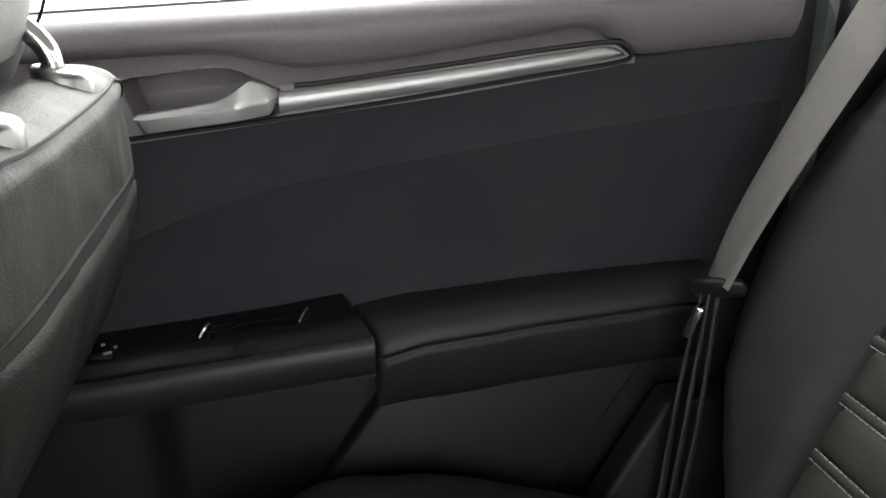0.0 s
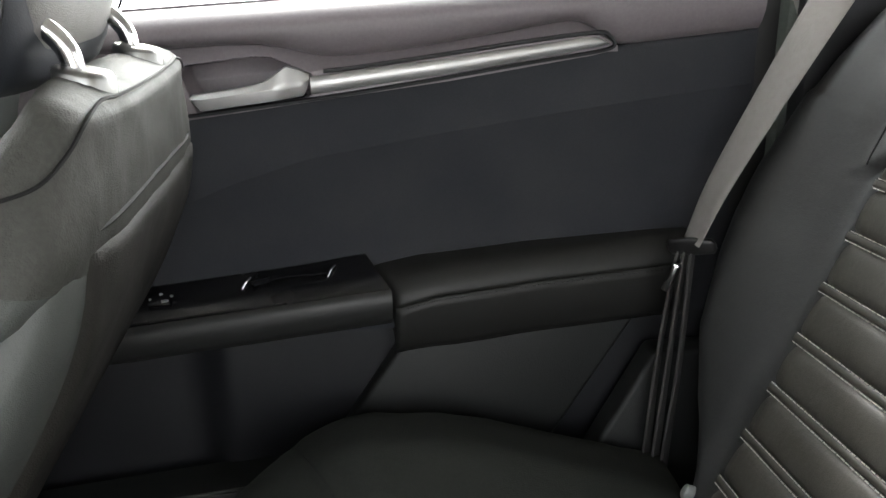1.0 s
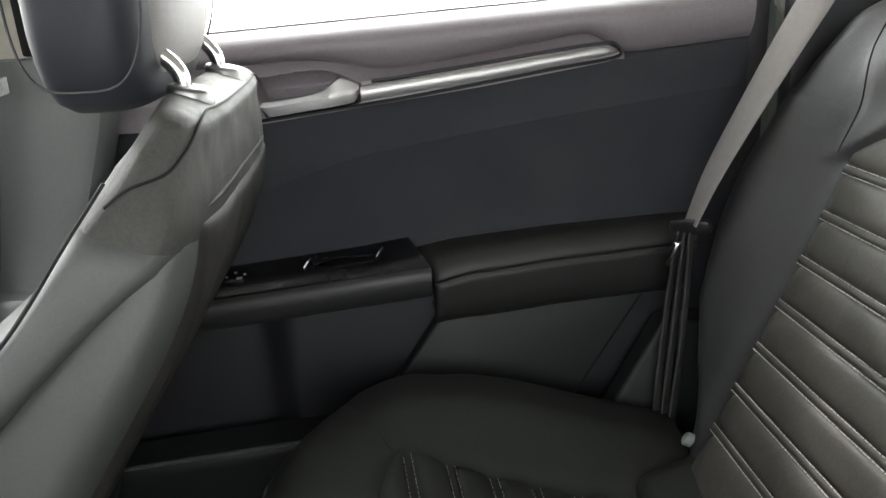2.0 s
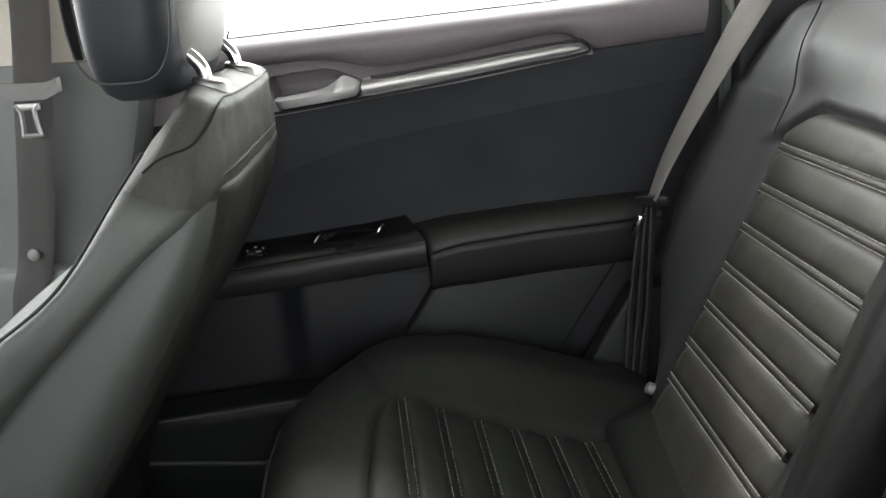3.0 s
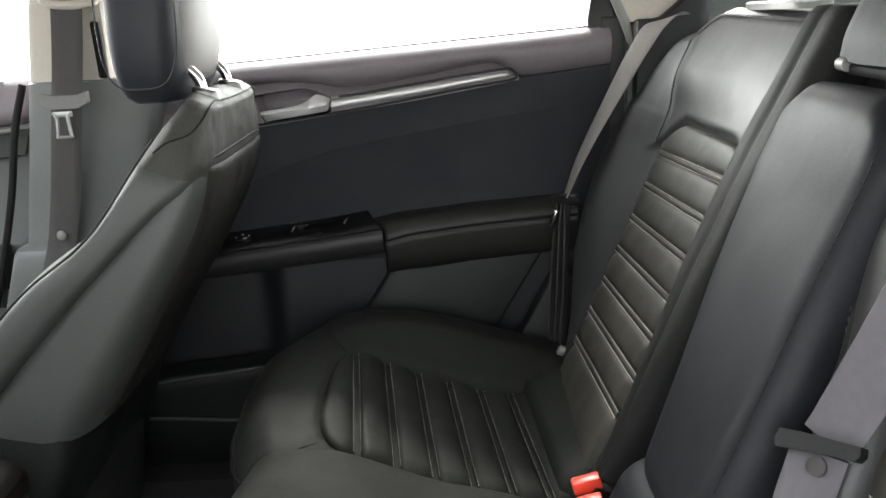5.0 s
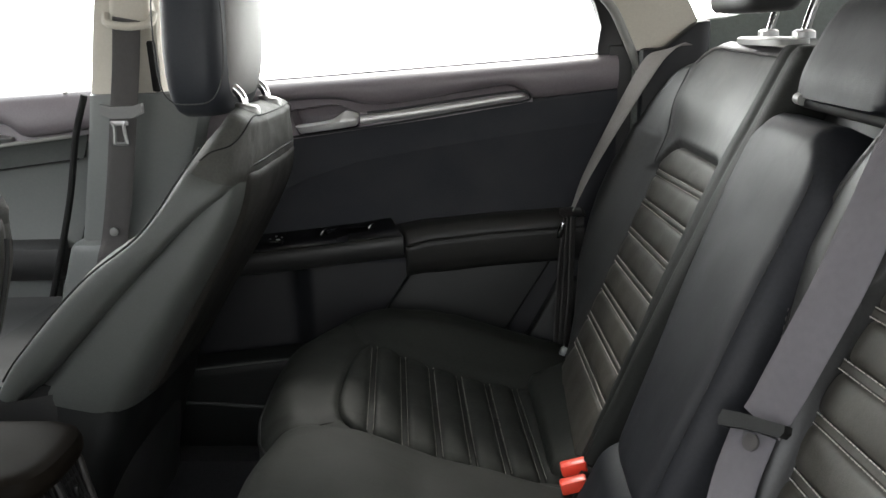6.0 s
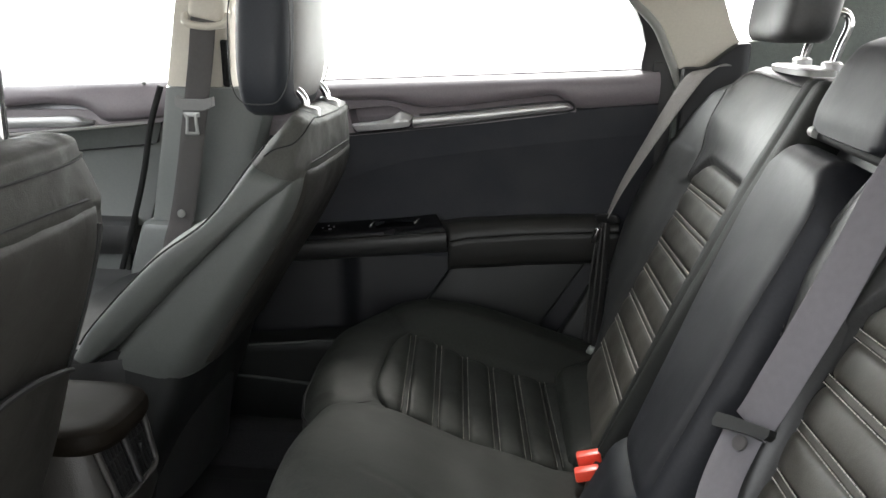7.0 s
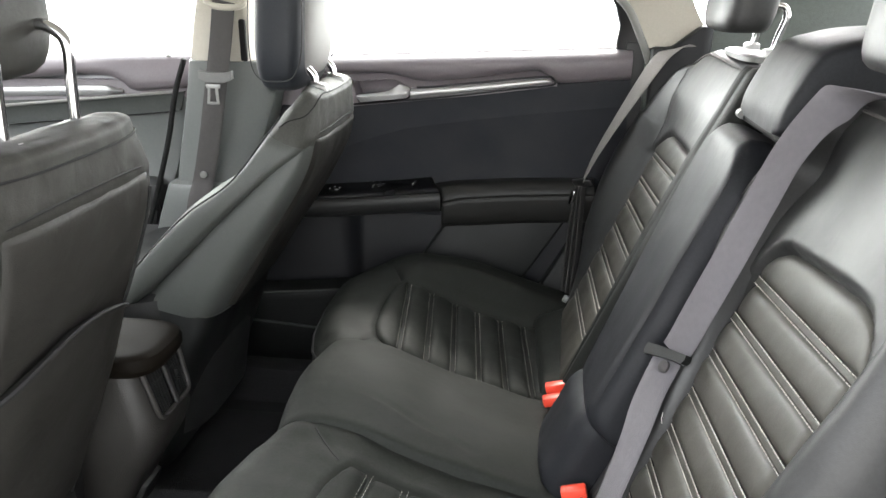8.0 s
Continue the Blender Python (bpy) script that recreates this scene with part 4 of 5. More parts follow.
def side_roll(u, v):
    """Long padded edge between the far backrest and the folded armrest, with a shallow groove down its middle."""
    z = 0.325 + 0.492 * v
    y = 0.178 + (lin([(0.33, 0.205), (0.44, 0.236), (0.55, 0.268), (0.67, 0.280), (0.82, 0.264)], z) - 0.178) * u
    h = 0.020 - fall(min(u, 1 - u) * 0.092, 0.024) - fall((1 - v) * 0.492, 0.02) - 0.004 * math.exp(-((u - 0.52) / 0.06) ** 2)
    return back(y, z, h + 0.0012 * noise.noise((y * 30, z * 14, 6)))


# far roll takes the shade-darkened leather, the near one the plain leather
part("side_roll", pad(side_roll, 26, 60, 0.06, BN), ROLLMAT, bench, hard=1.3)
NEAR_EDGE = [(0.33, -0.075), (0.43, -0.062), (0.51, -0.046), (0.56, -0.028), (0.63, -0.012), (0.70, -0.006), (0.745, -0.028), (0.79, -0.050), (0.822, -0.075)]


def near_roll(u, v):
    """The same padded edge on the near backrest, its top drawn in to a point."""
    z = 0.325 + 0.497 * v
    y = sum(lin(NEAR_EDGE, z + o) for o in (-0.02, 0.0, 0.02)) / 3 - 0.068 * u * (1 - 0.75 * step(0.735, 0.80, z))
    h = lin([(0.40, -0.018), (0.56, -0.008), (0.65, 0.010), (0.80, 0.010)], z) - fall(min(u, 1 - u) * 0.068, 0.020) - fall((1 - v) * 0.497, 0.016) - 0.0022 * math.exp(-((u - 0.34) / 0.025) ** 2)
    return back(y, z, h + 0.0012 * noise.noise((y * 30, z * 14, 8)))


part("side_roll", pad(near_roll, 40, 60, 0.075, BN), LEATHER, bench, hard=1.3)
part("roll_stitching", stitches([near_roll(0.31, v) + BN * 0.0006 for v in steps(0.30, 0.93, 30)], BN, 0.008, 0.004, 0.0005), WEBDARK, bench)

# low padded wedges between the cushion and the backrest
part("hinge_cover", pad(lambda u, v: Vector((0.262 + 0.075 * v + 0.012 * u, 0.56 - 0.31 * u, 0.293 + 0.030 * v - 0.012 * u - fall(min(v, 1 - v) * 0.07, 0.012) - fall(min(u, 1 - u) * 0.31, 0.02))), 24, 12, 0.05, (0, 0, 1)),
     CUSHION, bench, hard=1.3)
solo("sill_trim", prism([(0.262, 0.285), (0.330, 0.410), (0.400, 0.410), (0.400, 0.20), (0.262, 0.20)], 0.688, 0.725, "y", 0.006, 3), DOORLOW, "charcoal sill trim beside the rear bench", "trim", "structure")
solo("anchor_tag", loft([oval(Vector((0.318, 0.555, 0.331)) + BN * d, (0, 1, 0), BU, r, r * 1.5, 20) for d, r in ((-0.008, 0.0052), (0.000, 0.0052), (0.0016, 0.0038))]), PILLARLOW, "small pale child-seat anchor tag in the seat gap", "tag")

# ---- rear headrests, shelf ----
solo("parcel_shelf", pad(lambda u, v: Vector((0.600 + 0.415 * u, -0.50 + 1.20 * v, 0.800 + 0.012 * math.sin(math.pi * u) + 0.03 * step(0.7, 1, u))), 16, 30, 0.02, (0, 0, 1)), SHELF, "dark grey-green shelf behind the rear backrests", "shelf", "structure")


def headrest_shape(c, half, deep, z0, z1, lean, n=36, foot=3.4):
    """Rounded headrest: loops from the bottom to the top."""
    secs = []
    for k in range(15):
        t = k / 14
        e = math.sqrt(max(0.0, 1 - abs(2 * t - 1) ** (foot if t < 0.5 else 3.4)))
        w, d = half * (0.30 + 0.70 * e) if k in (0, 14) else half * (0.55 + 0.45 * e), deep * (0.35 + 0.65 * e)
        if foot < 3.0 and t < 0.5:
            w, d = half * (0.34 + 0.66 * e), deep * (0.10 + 0.90 * e)
        z = z0 + (z1 - z0) * (0.5 - 0.5 * math.cos(math.pi * t))
        secs.append(oval((c[0] + lean * (z - z0), c[1], z), (0, 1, 0), (1, 0, 0), w, d, n, 3.6))
    return secs


def rear_headrest(y, x):
    hr = thing("rear_headrest", (x, y, 0.825), "black leather rear headrest on a chrome frame", "headrest", "rear headrests")
    part("cushion", loft(headrest_shape((x - 0.030, y), 0.108, 0.043, 0.853, 1.00, 0.15)), LEATHER, hr, "", hard=1.3)
    for dy in (-0.066, 0.066):
        part("post", tube([(x + 0.016, y + dy, 0.822), (x + 0.024, y + dy, 0.852), (x + 0.032, y + dy, 0.878), (x + 0.026, y + dy, 0.893), (x + 0.006, y + dy, 0.894), (x - 0.02, y + dy, 0.886)], 0.0056, 10, 36), CHROME, hr)
        part("collar", loft([oval((x + 0.016, y + dy, z), (1, 0, 0), (0, 1, 0), a, b, 24, 2.6) for z, a, b in ((0.820, 0.013, 0.016), (0.828, 0.013, 0.016), (0.830, 0.011, 0.013), (0.831, 0.008, 0.009))]), SILVER, hr, "pale plastic post collar")
    part("base_plate", loft([oval((x - 0.002, y, z), (1, 0, 0), (0, 1, 0), a, b, 32, 3.4) for z, a, b in ((0.812, 0.028, 0.092), (0.8195, 0.028, 0.092), (0.8215, 0.024, 0.088))]), GREYPL, hr, "grey plastic base plate")
    return hr


rear_headrest(0.430, 0.585)
rear_headrest(-0.235, 0.615)

# ---- rear belts ----
far_belt = thing("rear_seat_belt", (0.34, 0.65, 0.30), "grey rear outer seat belt with chrome tongue by the door", "seat belt")
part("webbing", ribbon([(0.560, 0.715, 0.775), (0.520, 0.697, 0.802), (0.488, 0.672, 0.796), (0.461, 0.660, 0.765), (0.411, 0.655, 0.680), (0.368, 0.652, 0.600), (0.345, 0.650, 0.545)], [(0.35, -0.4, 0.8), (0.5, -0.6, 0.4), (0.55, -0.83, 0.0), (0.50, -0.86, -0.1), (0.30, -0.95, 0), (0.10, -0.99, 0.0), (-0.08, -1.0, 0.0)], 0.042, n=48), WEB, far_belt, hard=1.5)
# lower strands of the same belt, their shade put into the colour
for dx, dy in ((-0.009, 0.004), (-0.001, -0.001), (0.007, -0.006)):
    part("lower_webbing", ribbon([(0.342 + dx * 0.6, 0.655 + dy, 0.535), (0.338 + dx, 0.657 + dy, 0.47), (0.335 + dx * 1.2, 0.660 + dy, 0.40), (0.332 + dx * 1.1, 0.664 + dy, 0.33), (0.330 + dx, 0.668 + dy, 0.26)], [(0.55, 0.83, 0.05), (0.6, 0.8, 0.05), (0.75, 0.6, 0.05)], 0.016, 0.0028, n=22), WEBSHADE, far_belt, hard=1.5)
part("belt_guide", loft([oval(Vector((0.345, 0.649, 0.541)) + Vector((0.75, -0.62, 0.18)) * t, (0.35, 0.15, -0.9), (-0.55, -0.80, 0.1), a, b, 18, 3) for t, a, b in ((-0.024, 0.004, 0.003), (-0.021, 0.009, 0.006), (0, 0.011, 0.007), (0.021, 0.009, 0.006), (0.024, 0.004, 0.003))]), BLACKPL, far_belt, hard=1.2)
part("belt_tongue", box((0.3275, 0.651, 0.511), (0.0085, 0.015, 0.032), 0.003, (0, 18, -35)), CHROME, far_belt, "chrome belt tongue")
part("tongue_slot", box((0.3242, 0.6485, 0.507), (0.0030, 0.005, 0.018), 0.001, (0, 18, -35)), BLACKPL, far_belt)

centre_belt = thing("centre_seat_belt", (0.36, -0.18, 0.38), "grey middle rear seat belt with dark latch plate", "seat belt")
CB = [(0.650, -0.225, 0.822), (0.600, -0.165, 0.828), (0.566, -0.124, 0.824), (0.543, -0.104, 0.803), (0.516, -0.096, 0.758), (0.490, -0.106, 0.703), (0.465, -0.115, 0.647), (0.443, -0.107, 0.585), (0.428, -0.096, 0.537), (0.419, -0.092, 0.515)]
ACR = [(0.75, 0.62, -0.02), (0.76, 0.60, -0.05), (0.84, 0.25, -0.25), (0.62, -0.72, -0.25), (0.57, -0.81, -0.1), (0.56, -0.82, -0.1), (0.56, -0.82, -0.1), (0.56, -0.82, -0.05), (0.56, -0.82, 0.0), (0.56, -0.82, 0.07)]
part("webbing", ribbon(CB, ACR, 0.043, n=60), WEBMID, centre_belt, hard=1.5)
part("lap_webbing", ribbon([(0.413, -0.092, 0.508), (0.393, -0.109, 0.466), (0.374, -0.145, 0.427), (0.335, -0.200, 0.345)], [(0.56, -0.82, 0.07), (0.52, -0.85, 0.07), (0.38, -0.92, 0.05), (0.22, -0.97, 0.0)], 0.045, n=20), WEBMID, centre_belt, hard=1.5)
lp = Vector((0.412, -0.0945, 0.515))
la, ld = Vector((0.56, -0.82, 0.07)).normalized(), Vector((0.44, 0.15, 0.88)).normalized()
ld = (ld - la * la.dot(ld)).normalized()
ln3 = la.cross(ld).normalized()
if ln3.y > 0:
    ln3 = -ln3
part("latch_plate", loft([[lp + la * a + ld * b + ln3 * c for a, b in ((-0.031, -0.004), (-0.029, -0.010), (-0.012, -0.007), (0.012, -0.004), (0.030, -0.003), (0.033, 0.002), (0.032, 0.008), (0.010, 0.007), (-0.012, 0.006), (-0.029, 0.004))] for c in (-0.004, 0.004, 0.007)]), DOORLOW, centre_belt, "dark grey latch plate", hard=0.6)
part("belt_stud", loft([oval(Vector((0.4095, -0.099, 0.501)) + ln3 * d, la, ld, r, r, 18) for d, r in ((0, 0.0075), (0.003, 0.0075), (0.0042, 0.0055))]), WEBDARK, centre_belt)
part("loose_thread", tube([(0.4045, -0.147, 0.467), (0.4030, -0.151, 0.461), (0.4040, -0.150, 0.455)], 0.0004, 5, 8), THREAD, centre_belt)


def buckle(name_at, label, offsets):
    b = thing("belt_buckle", name_at, label, "belt buckle", "belt buckles")
    x, y, z = name_at
    for dx, dy, dz in offsets:
        body = part("body", box((x + dx + 0.010, y + dy, z + dz - 0.028), (0.030, 0.021, 0.060), 0.004, (0, 22, 0)), BLACKPL, b)
        part("release_button", box((x + dx, y + dy, z + dz + 0.004), (0.033, 0.0175, 0.016), 0.003, (0, -14, 0)), RED, body, "red release button")
    return b


buckle((0.299, 0.216, 0.303), "pair of black belt buckles with red buttons", [(0, 0, 0), (-0.004, -0.036, -0.004)])
buckle((0.318, -0.070, 0.300), "black belt buckle with red release button", [(0, 0, 0)])


# ---- front seats ----
def front_seat(place, raise_head, label, group, reclined):
    """A front seat built with its headrest sockets' middle at the origin and leaning back; place puts it into the car."""
    seat = thing("front_chair", tuple(place @ Vector((-0.30, 0, -0.66))), label, "car seat", group)

    def put(name, bm, material, parent=seat, lab="", hard=0.9):
        for v in bm.verts:
            v.co = place @ v.co
        return part(name, bm, material, parent, lab, hard)

    # rows from top to bottom: front edge, crease, rear edge as (x, z), half width
    rows = [((-0.012, 0.006), (0.022, -0.004), (0.034, -0.010), 0.142), ((-0.061, -0.055), (0.006, -0.080), (0.024, -0.084), 0.186), ((-0.115, -0.130), (-0.070, -0.146), (-0.008, -0.152), 0.203),
            ((-0.195, -0.186), (-0.148, -0.222), (-0.070, -0.252), 0.209), ((-0.302, -0.298), (-0.262, -0.340), (-0.147, -0.378), 0.211), ((-0.345, -0.42), (-0.310, -0.46), (-0.215, -0.50), 0.208)]
    if reclined:  # its shell ends in a level edge over the dark recliner cover
        rows[:2] = [((-0.014, 0.005), (0.016, -0.004), (0.024, -0.010), 0.138), ((-0.061, -0.055), (0.002, -0.080), (0.018, -0.084), 0.184)]
        rows[4:] = [((-0.286, -0.280), (-0.244, -0.318), (-0.132, -0.350), 0.211), ((-0.325, -0.338), (-0.290, -0.356), (-0.151, -0.383), 0.211)]
    # lit tone for the far seat, shaded tone for the near one
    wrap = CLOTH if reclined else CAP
    n = 26
    F = curve([(r[0][0], 0, r[0][1]) for r in rows], n)
    C = curve([(r[1][0], 0, r[1][1]) for r in rows], n)
    R = curve([(r[2][0], 0, r[2][1]) for r in rows], n)
    W = curve([(r[3], 0, 0) for r in rows], n)

    def ring(a, b, w, power, m=44):
        mid, ax = (a + b) / 2, (b - a)
        half = ax.length / 2
        return oval(mid, ax.normalized(), (0, 1, 0), half, w, m, power)

    def skin(A, B, extra, power, top, k0=0, k1=n):
        secs = []
        up = Vector((0.15, 0, 0.99))
        for f, g in ((0.25, 1.0), (0.5, 0.93), (0.7, 0.78), (0.86, 0.52), (0.96, 0.22)) if k0 == 0 else ():
            a, b = A[0], B[0]
            mid = (a + b) / 2
            secs.append(ring(mid + (a - mid) * f + up * top * g, mid + (b - mid) * f + up * top * g, (W[0].x + extra) * (0.62 + 0.38 * f), 2.7))
        for k in range(k0, k1):
            secs.append(ring(A[k], B[k], W[k].x + extra, 2.7 + (power - 2.7) * step(0.0, 0.3, k / (n - 1))))
        return loft(secs)

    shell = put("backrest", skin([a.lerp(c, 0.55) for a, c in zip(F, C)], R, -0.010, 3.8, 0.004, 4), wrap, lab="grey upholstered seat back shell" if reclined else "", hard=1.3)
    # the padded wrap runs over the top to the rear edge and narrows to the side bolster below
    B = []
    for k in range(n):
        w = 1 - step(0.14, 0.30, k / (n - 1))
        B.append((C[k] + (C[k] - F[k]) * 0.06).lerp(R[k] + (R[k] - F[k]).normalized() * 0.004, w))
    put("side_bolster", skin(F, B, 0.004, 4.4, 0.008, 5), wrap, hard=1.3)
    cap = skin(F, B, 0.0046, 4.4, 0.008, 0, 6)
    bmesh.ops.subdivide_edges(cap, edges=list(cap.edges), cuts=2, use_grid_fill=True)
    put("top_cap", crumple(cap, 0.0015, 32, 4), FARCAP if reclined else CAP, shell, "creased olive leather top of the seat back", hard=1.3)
    loops = [ring(F[k], B[k], W[k].x + 0.0045, 2.7 + 1.7 * step(0.0, 0.3, k / (n - 1)), 72) for k in range(n)]
    up = Vector((0.15, 0, 0.99))
    mid = (F[0] + B[0]) / 2
    lip = ring(mid + (F[0] - mid) * 0.78 + up * 0.0062, mid + (B[0] - mid) * 0.78 + up * 0.0062, (W[0].x + 0.005) * 0.93, 2.7, 72)
    half_seam = [loops[4][22], loops[3][20], loops[2][17], loops[1][14], loops[0][12], lip[9], lip[6], lip[3]]
    cap_seam = [Vector((q.x, -q.y, q.z)) for q in half_seam] + [lip[0]] + half_seam[::-1]
    if reclined:
        put("cap_seam", tube([q + Vector((0.0012, 0, 0.0010)) for q in cap_seam], 0.0011, 5, 120), PIPING, shell)
    # rear cover with its top welt, map pocket with elastic edge
    def rear_at(v, y, out):
        k = v * (n - 1)
        i = min(int(k), n - 2)
        t = k - i
        r, c = R[i].lerp(R[i + 1], t), C[i].lerp(C[i + 1], t)
        w = W[i].lerp(W[i + 1], t).x
        d = (r - c).normalized()
        q = min(0.999, abs(y) / w)
        sink = 0.030 * q ** 6
        return Vector((0, y, 0)) + r + d * (out - sink)

    def panel(u, v):
        w = 0.150 - 0.010 * v
        return rear_at(0.150 + 0.770 * v, -w + 2 * w * u, 0.006 - fall(min(u, 1 - u) * 2 * w, 0.012) - fall(min(v, 1 - v) * 0.4, 0.012) + 0.0012 * noise.noise((u * 9, v * 9, 2)))

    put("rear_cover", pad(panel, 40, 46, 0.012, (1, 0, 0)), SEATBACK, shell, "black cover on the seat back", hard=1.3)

    def pocket(u, v):
        w = 0.142
        y = -w + 2 * w * u
        top = 0.50 + 0.06 * (2 * u - 1) ** 2
        vv = top + (0.92 - top) * v
        return rear_at(vv, y, 0.008 + 0.011 * (1 - abs(2 * u - 1) ** 5) + 0.006 * math.sin(math.pi * v) - fall(min(u, 1 - u) * 2 * w, 0.01) + 0.002 * noise.noise((u * 6, v * 5, 9)))

    if not reclined:
        put("map_pocket", pad(pocket, 36, 26, 0.008, (1, 0, 0)), SEATBACK, shell, "black map pocket on the seat back", hard=1.3)
        put("pocket_hem", tube([rear_at(0.50 + 0.06 * (2 * u - 1) ** 2, -0.142 + 0.284 * u, 0.010 + 0.011 * (1 - abs(2 * u - 1) ** 5)) for u in steps(0.02, 0.95, 24)], 0.0030, 6, 60), PIPING, shell)
        put("pocket_seam", tube([rear_at(0.68 + 0.05 * (2 * u - 1) ** 2, -0.140 + 0.280 * u, 0.019) for u in steps(0.03, 0.92, 22)], 0.0022, 6, 50), PIPING, shell)
    if not reclined:
        put("gusset_seam", tube([rear_at(v, 0.128 - 0.012 * v, 0.012) for v in steps(0.20, 0.95, 16)], 0.0020, 6, 50), PIPING, shell)
        put("top_seam", tube([loops[1][i % 72] + Vector((0.001, 0, 0.001)) for i in range(-15, 16, 2)], 0.0016, 6, 60), PIPING, shell)
    for y in (-1, 1):
        put("bolster_seam", tube([F[k].lerp(C[k], 0.16) + Vector((0, y * (W[k].x + 0.0005), 0)) for k in range(3, n - 2)], 0.0016, 5, 60), PIPING, shell)
        if not reclined:
            put("side_valance", loft([[(x0, y * 0.18, z0), (x1, y * 0.18, z1), (x1, y * 0.14, z1), (x0, y * 0.14, z0)] for (x0, z0), (x1, z1) in (((-0.34, -0.40), (-0.20, -0.38)), ((-0.36, -0.50), (-0.21, -0.48)), ((-0.40, -0.62), (-0.24, -0.60)))]), BLACKPL, lab="black plastic seat side cover")
    if reclined:
        put("recliner_cover", loft([oval(((a + b) / 2, 0, z), (1, 0, 0), (0, 1, 0), (b - a) / 2, w, 56, 9) for z, a, b, w in ((-0.335, -0.420, -0.158, 0.196), (-0.40, -0.440, -0.168, 0.204), (-0.48, -0.460, -0.196, 0.222), (-0.56, -0.470, -0.228, 0.232), (-0.66, -0.470, -0.250, 0.232))]), DOORLOW, lab="dark plastic cover round the seat recliner", hard=1.1)
    put("top_welt", tube([rear_at(0.130 + 0.02 * (2 * u - 1) ** 4, -0.148 + 0.296 * u, 0.003) for u in steps(0, 1, 24)], 0.0018, 6, 60), PIPING, shell)
    put("seat_base", loft([oval((x, 0, z), (1, 0, 0), (0, 1, 0), a, b, 40, 4.0) for x, z, a, b in ((-0.50, -0.36, 0.27, 0.20), (-0.50, -0.345, 0.30, 0.235), (-0.50, -0.42, 0.31, 0.24), (-0.49, -0.52, 0.29, 0.23), (-0.47, -0.62, 0.26, 0.20))]), LEATHER, lab="black leather seat cushion")
    for y in (-0.18, 0.18):
        put("seat_rail", box((-0.50, y, -0.69), (0.34, 0.04, 0.10), 0.008), BLACKPL)
    # headrest
    hz = raise_head
    cover = put("headrest", loft(headrest_shape((-0.056, 0.0), 0.125, 0.047, (-0.004 if reclined else 0.006) + hz, 0.205 + hz, 0.05, 44, 2.1)), HEADVINYL if reclined else CAP, lab="dark leather headrest with piped sides", hard=1.3)
    for y in (-1, 1) if reclined else ():
        loop = [(-0.056 + 0.05 * z + 0.0445 * math.copysign(abs(math.cos(a)) ** 0.55, math.cos(a)), y * 0.1175, 0.107 + hz + 0.090 * math.copysign(abs(math.sin(a)) ** 0.7, math.sin(a))) for a, z in [(2 * math.pi * k / 26, 0.107 + 0.088 * math.sin(2 * math.pi * k / 26)) for k in range(27)]]
        put("piping", tube(loop, 0.0010, 5, 60), BLACKPL, cover)
    if reclined:
        back_skin = headrest_shape((-0.047, 0.0), 0.104, 0.0455, 0.012 + hz, 0.200 + hz, 0.05, 44, 2.1)
        put("rear_panel", loft(back_skin), HEADBACK, cover, "pale grey rear panel of the headrest", hard=1.3)
    for y in (-0.0655, 0.0655):
        post = [(0.0, y, 0.000), (0.0, y, 0.010 + hz * 0.55), (-0.004, y, 0.024 + hz * 0.9), (-0.016, y, 0.036 + hz), (-0.036, y, 0.044 + hz)]
        if not reclined:  # raised: upright rods that turn forward into the cushion
            post = [(0.0, y, 0.000), (0.009, y, 0.045), (0.016, y, 0.080), (0.013, y, 0.096), (-0.004, y, 0.110), (-0.034, y, 0.116)]
        put("headrest_post", tube(post, 0.0062, 12, 36), CHROME, lab="chrome headrest post")
        up_by = 0.005 if reclined else 0.0
        put("post_collar", loft([oval((0.004, y, z + up_by), (1, 0, -0.18), (0, 1, 0), a, b, 30, 2.1) for z, a, b in ((-0.014, 0.0165, 0.0155), (0.0036, 0.0165, 0.0155), (0.0060, 0.0150, 0.0140), (0.0068, 0.0115, 0.0108), (0.0070, 0.009, 0.009))]), COLLAR, lab="bright metal post collar")
    return seat


front_seat(pose(-0.124, 0.4545, 0.744), 0.0, "reclined grey front car seat with lowered headrest", "front seats", True)
front_seat(pose(-0.250, -0.2195, 0.768) @ pose(0, 0, 0, 0, -11, 0), 0.055, "upright dark front car seat with raised headrest", "front seats", False)

# ---- middle console with rear vents ----
console = thing("centre_console", (-0.34, 0.087, 0.06), "grey middle console with smoky lid and rear air vents", "console")


def con_loop(x_back, half, z, yc=0.079):
    return [(-0.62, yc - half, z), (x_back - 0.035, yc - half, z), (x_back - 0.014, yc - half + 0.006, z), (x_back - 0.004, yc - half * 0.75, z), (x_back, yc - half * 0.4, z), (x_back, yc + half * 0.4, z), (x_back - 0.004, yc + half * 0.75, z), (x_back - 0.014, yc + half - 0.006, z), (x_back - 0.035, yc + half, z), (-0.62, yc + half, z)]


part("body", loft([con_loop(xb, hw, z) for xb, hw, z in ((-0.365, 0.066, 0.06), (-0.348, 0.068, 0.14), (-0.310, 0.071, 0.21), (-0.282, 0.074, 0.255), (-0.272, 0.076, 0.285), (-0.276, 0.077, 0.31), (-0.283, 0.077, 0.335), (-0.300, 0.077, 0.390), (-0.302, 0.075, 0.396))]), CONSOLE, console, "grey plastic console body", hard=0.7)
lid = []
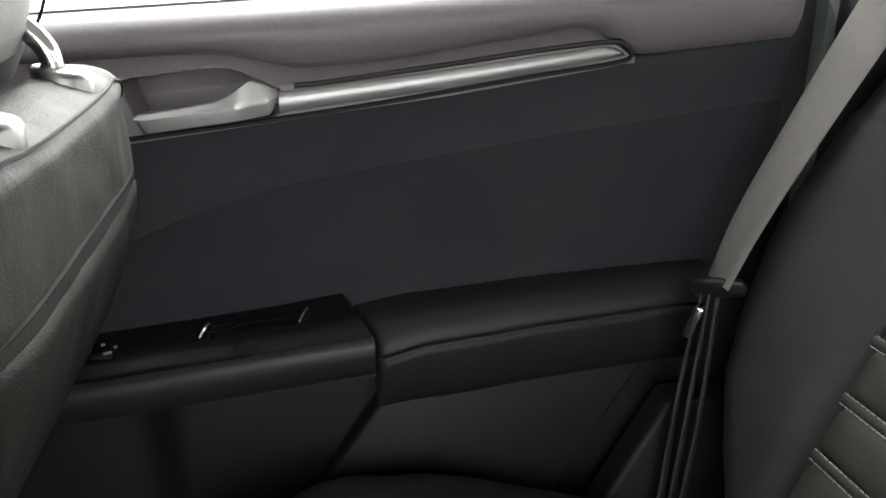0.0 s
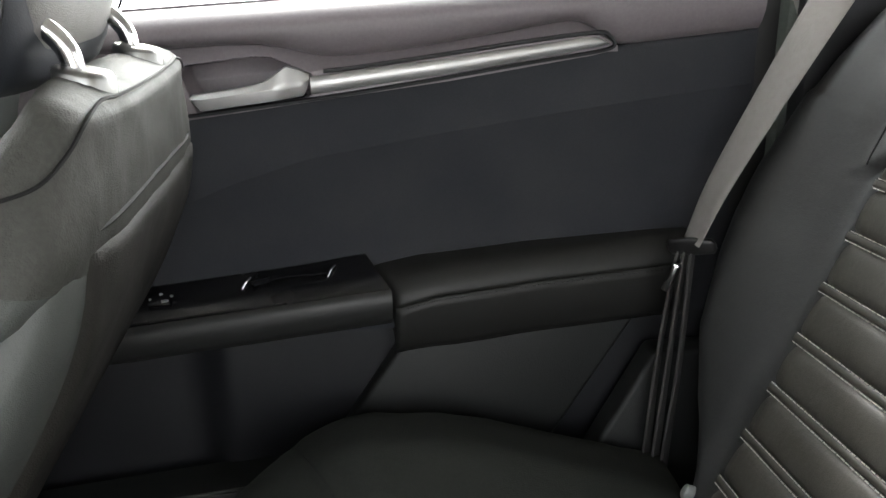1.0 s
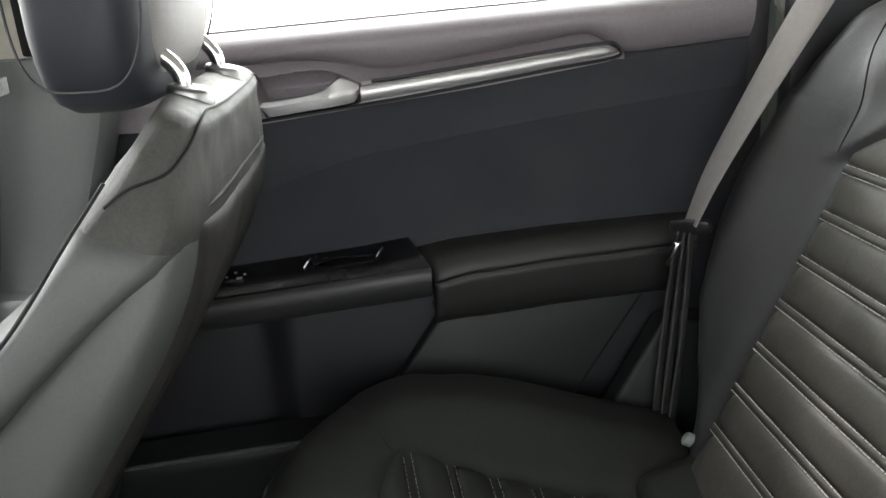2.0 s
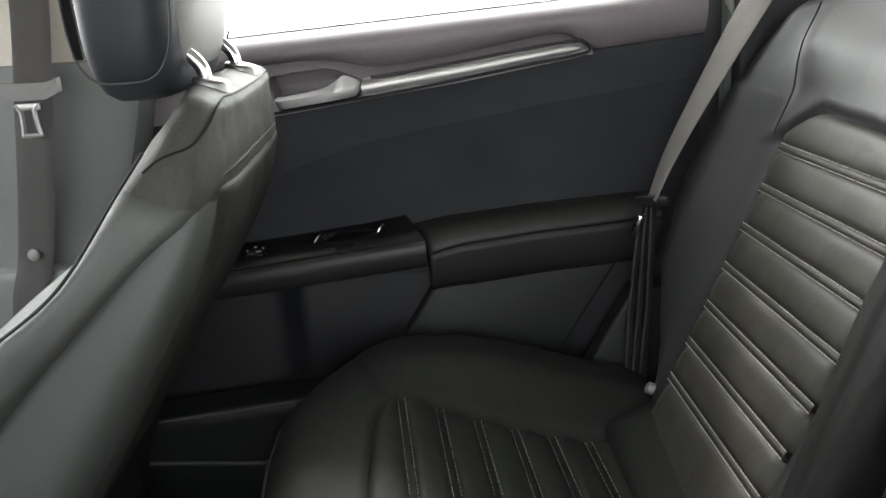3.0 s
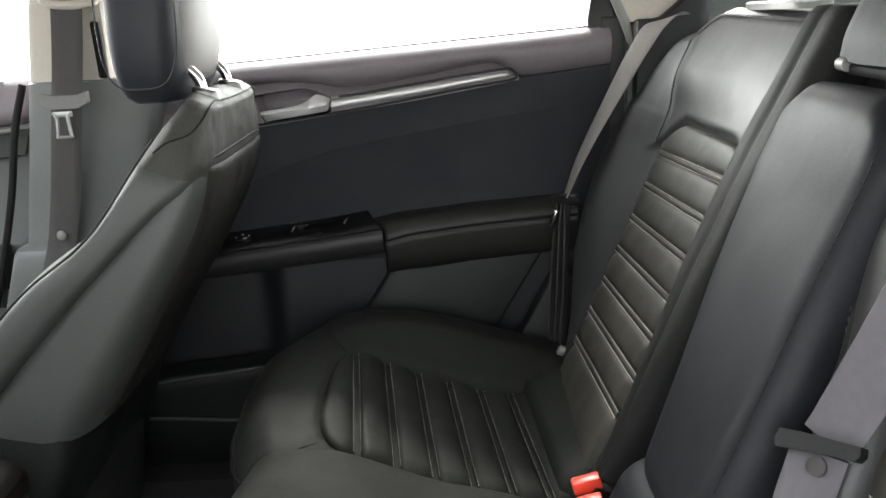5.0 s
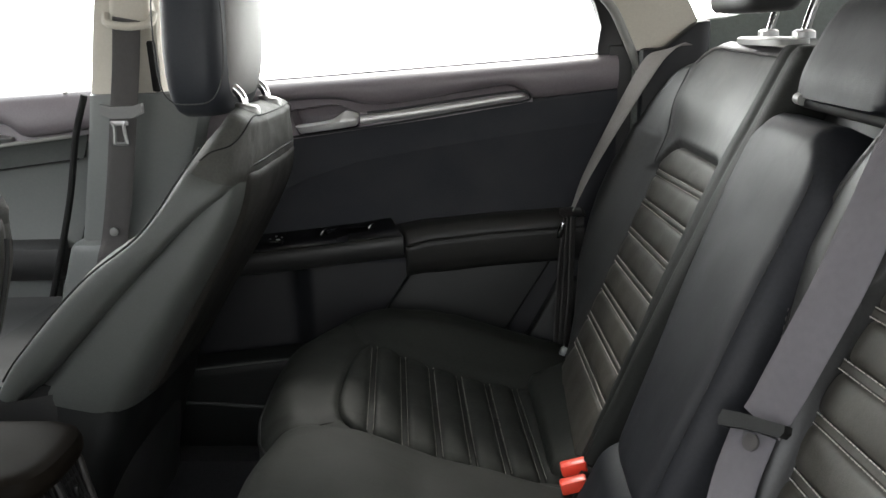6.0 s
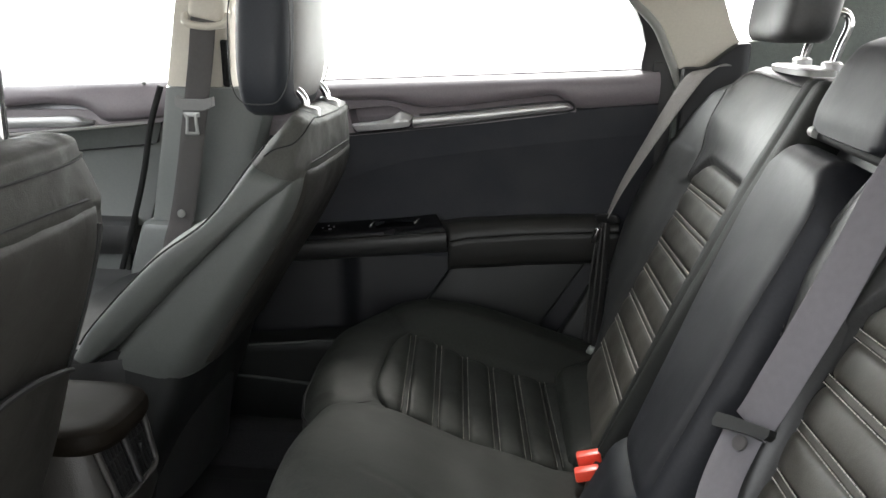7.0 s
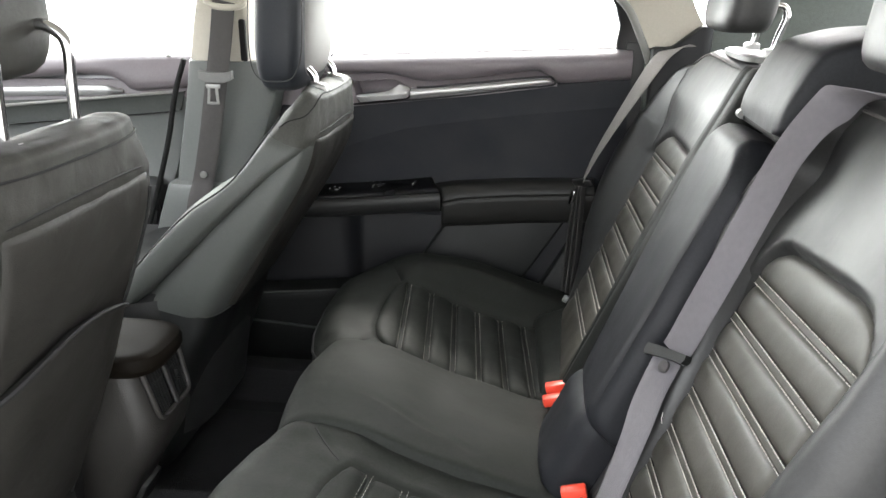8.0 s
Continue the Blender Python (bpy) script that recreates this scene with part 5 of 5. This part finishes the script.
for z, g in ((0.378, 0.010), (0.382, 0.004), (0.390, 0.0), (0.400, 0.0), (0.407, 0.003), (0.4115, 0.009), (0.4135, 0.018), (0.414, 0.030)):
    lid.append([Vector((-0.60, 0.079 - 0.079 + g, z))] + [Vector((-0.352 + (0.080 - g) * math.copysign(abs(math.cos(a)) ** 0.62, math.cos(a)), 0.079 + (0.081 - g) * math.copysign(abs(math.sin(a)) ** 0.62, math.sin(a)), z)) for a in steps(-math.pi / 2, math.pi / 2, 29)] + [Vector((-0.60, 0.079 + 0.079 - g, z))])
part("lid", loft(lid), LIDMAT, console, "smoky glossy armrest lid", hard=0.5)


def vent_point(y, z, out=0.0):
    y = 0.020 + (y - 0.020) * 0.86
    z = 0.386 - (0.386 - z) * 0.86
    return Vector((lin([(0.285, -0.272), (0.31, -0.276), (0.335, -0.283), (0.39, -0.300)], z) + out, y, z))


bez = [vent_point(y, z, 0.004) for y, z in ((0.020, 0.380), (0.022, 0.335), (0.030, 0.300), (0.087, 0.296), (0.140, 0.300), (0.150, 0.335), (0.152, 0.380), (0.087, 0.386), (0.020, 0.380))]
vent = part("vent_frame", tube(bez, 0.0042, 8, 60), CONSOLE, console, "satin grey vent surround")


def sheet(corners, out, thick):
    """A thin plate on the leaning vent face, its corners given by y and z."""
    bm = bmesh.new()
    hi = [bm.verts.new(vent_point(y, z, out)) for y, z in corners]
    lo = [bm.verts.new(v.co - Vector((thick, 0, 0))) for v in hi]
    bm.faces.new(hi), bm.faces.new(lo)
    for k in range(len(hi)):
        bm.faces.new((hi[k], hi[(k + 1) % len(hi)], lo[(k + 1) % len(hi)], lo[k]))
    return bm


part("vent_grille", sheet(((0.021, 0.380), (0.023, 0.335), (0.030, 0.302), (0.143, 0.302), (0.149, 0.335), (0.151, 0.380)), 0.0012, 0.004), PIPING, vent, "black vent opening")
part("vent_divider", tube([vent_point(0.086, 0.300, 0.006), vent_point(0.086, 0.340, 0.006), vent_point(0.086, 0.383, 0.006)], 0.0046, 8, 8), BLACKPL, vent)
for side in (0.030, 0.094):
    for y in steps(side + 0.006, side + 0.044, 5):
        part("vent_slat", sheet(((y - 0.0009, 0.304), (y + 0.0009, 0.304), (y + 0.0015, 0.378), (y - 0.0003, 0.378)), 0.0050, 0.0036), BLACKPL, vent)
    for z in (0.325, 0.352):
        part("vent_blade", sheet(((side, z), (side + 0.050, z), (side + 0.050, z + 0.0022), (side, z + 0.0022)), 0.0032, 0.0018), BLACKPL, vent)
part("vent_knob", box(vent_point(0.112, 0.345, 0.010), (0.006, 0.008, 0.010), 0.002), DOORLOW, vent)
part("socket_cover", box((-0.338, 0.087, 0.15), (0.012, 0.06, 0.05), 0.004, (0, 24, 0)), BLACKPL, console)

# floor mat in the far footwell
solo("floor_mat", pad(lambda u, v: Vector((-0.42 + 0.36 * u, 0.24 + 0.36 * v, 0.014 + 0.002 * noise.noise((u * 8, v * 8, 1)) - fall(min(u, 1 - u, v, 1 - v) * 0.36, 0.006))), 20, 20, 0.008, (0, 0, 1)), CARPET, "black carpet mat in the rear footwell", "floor mat")
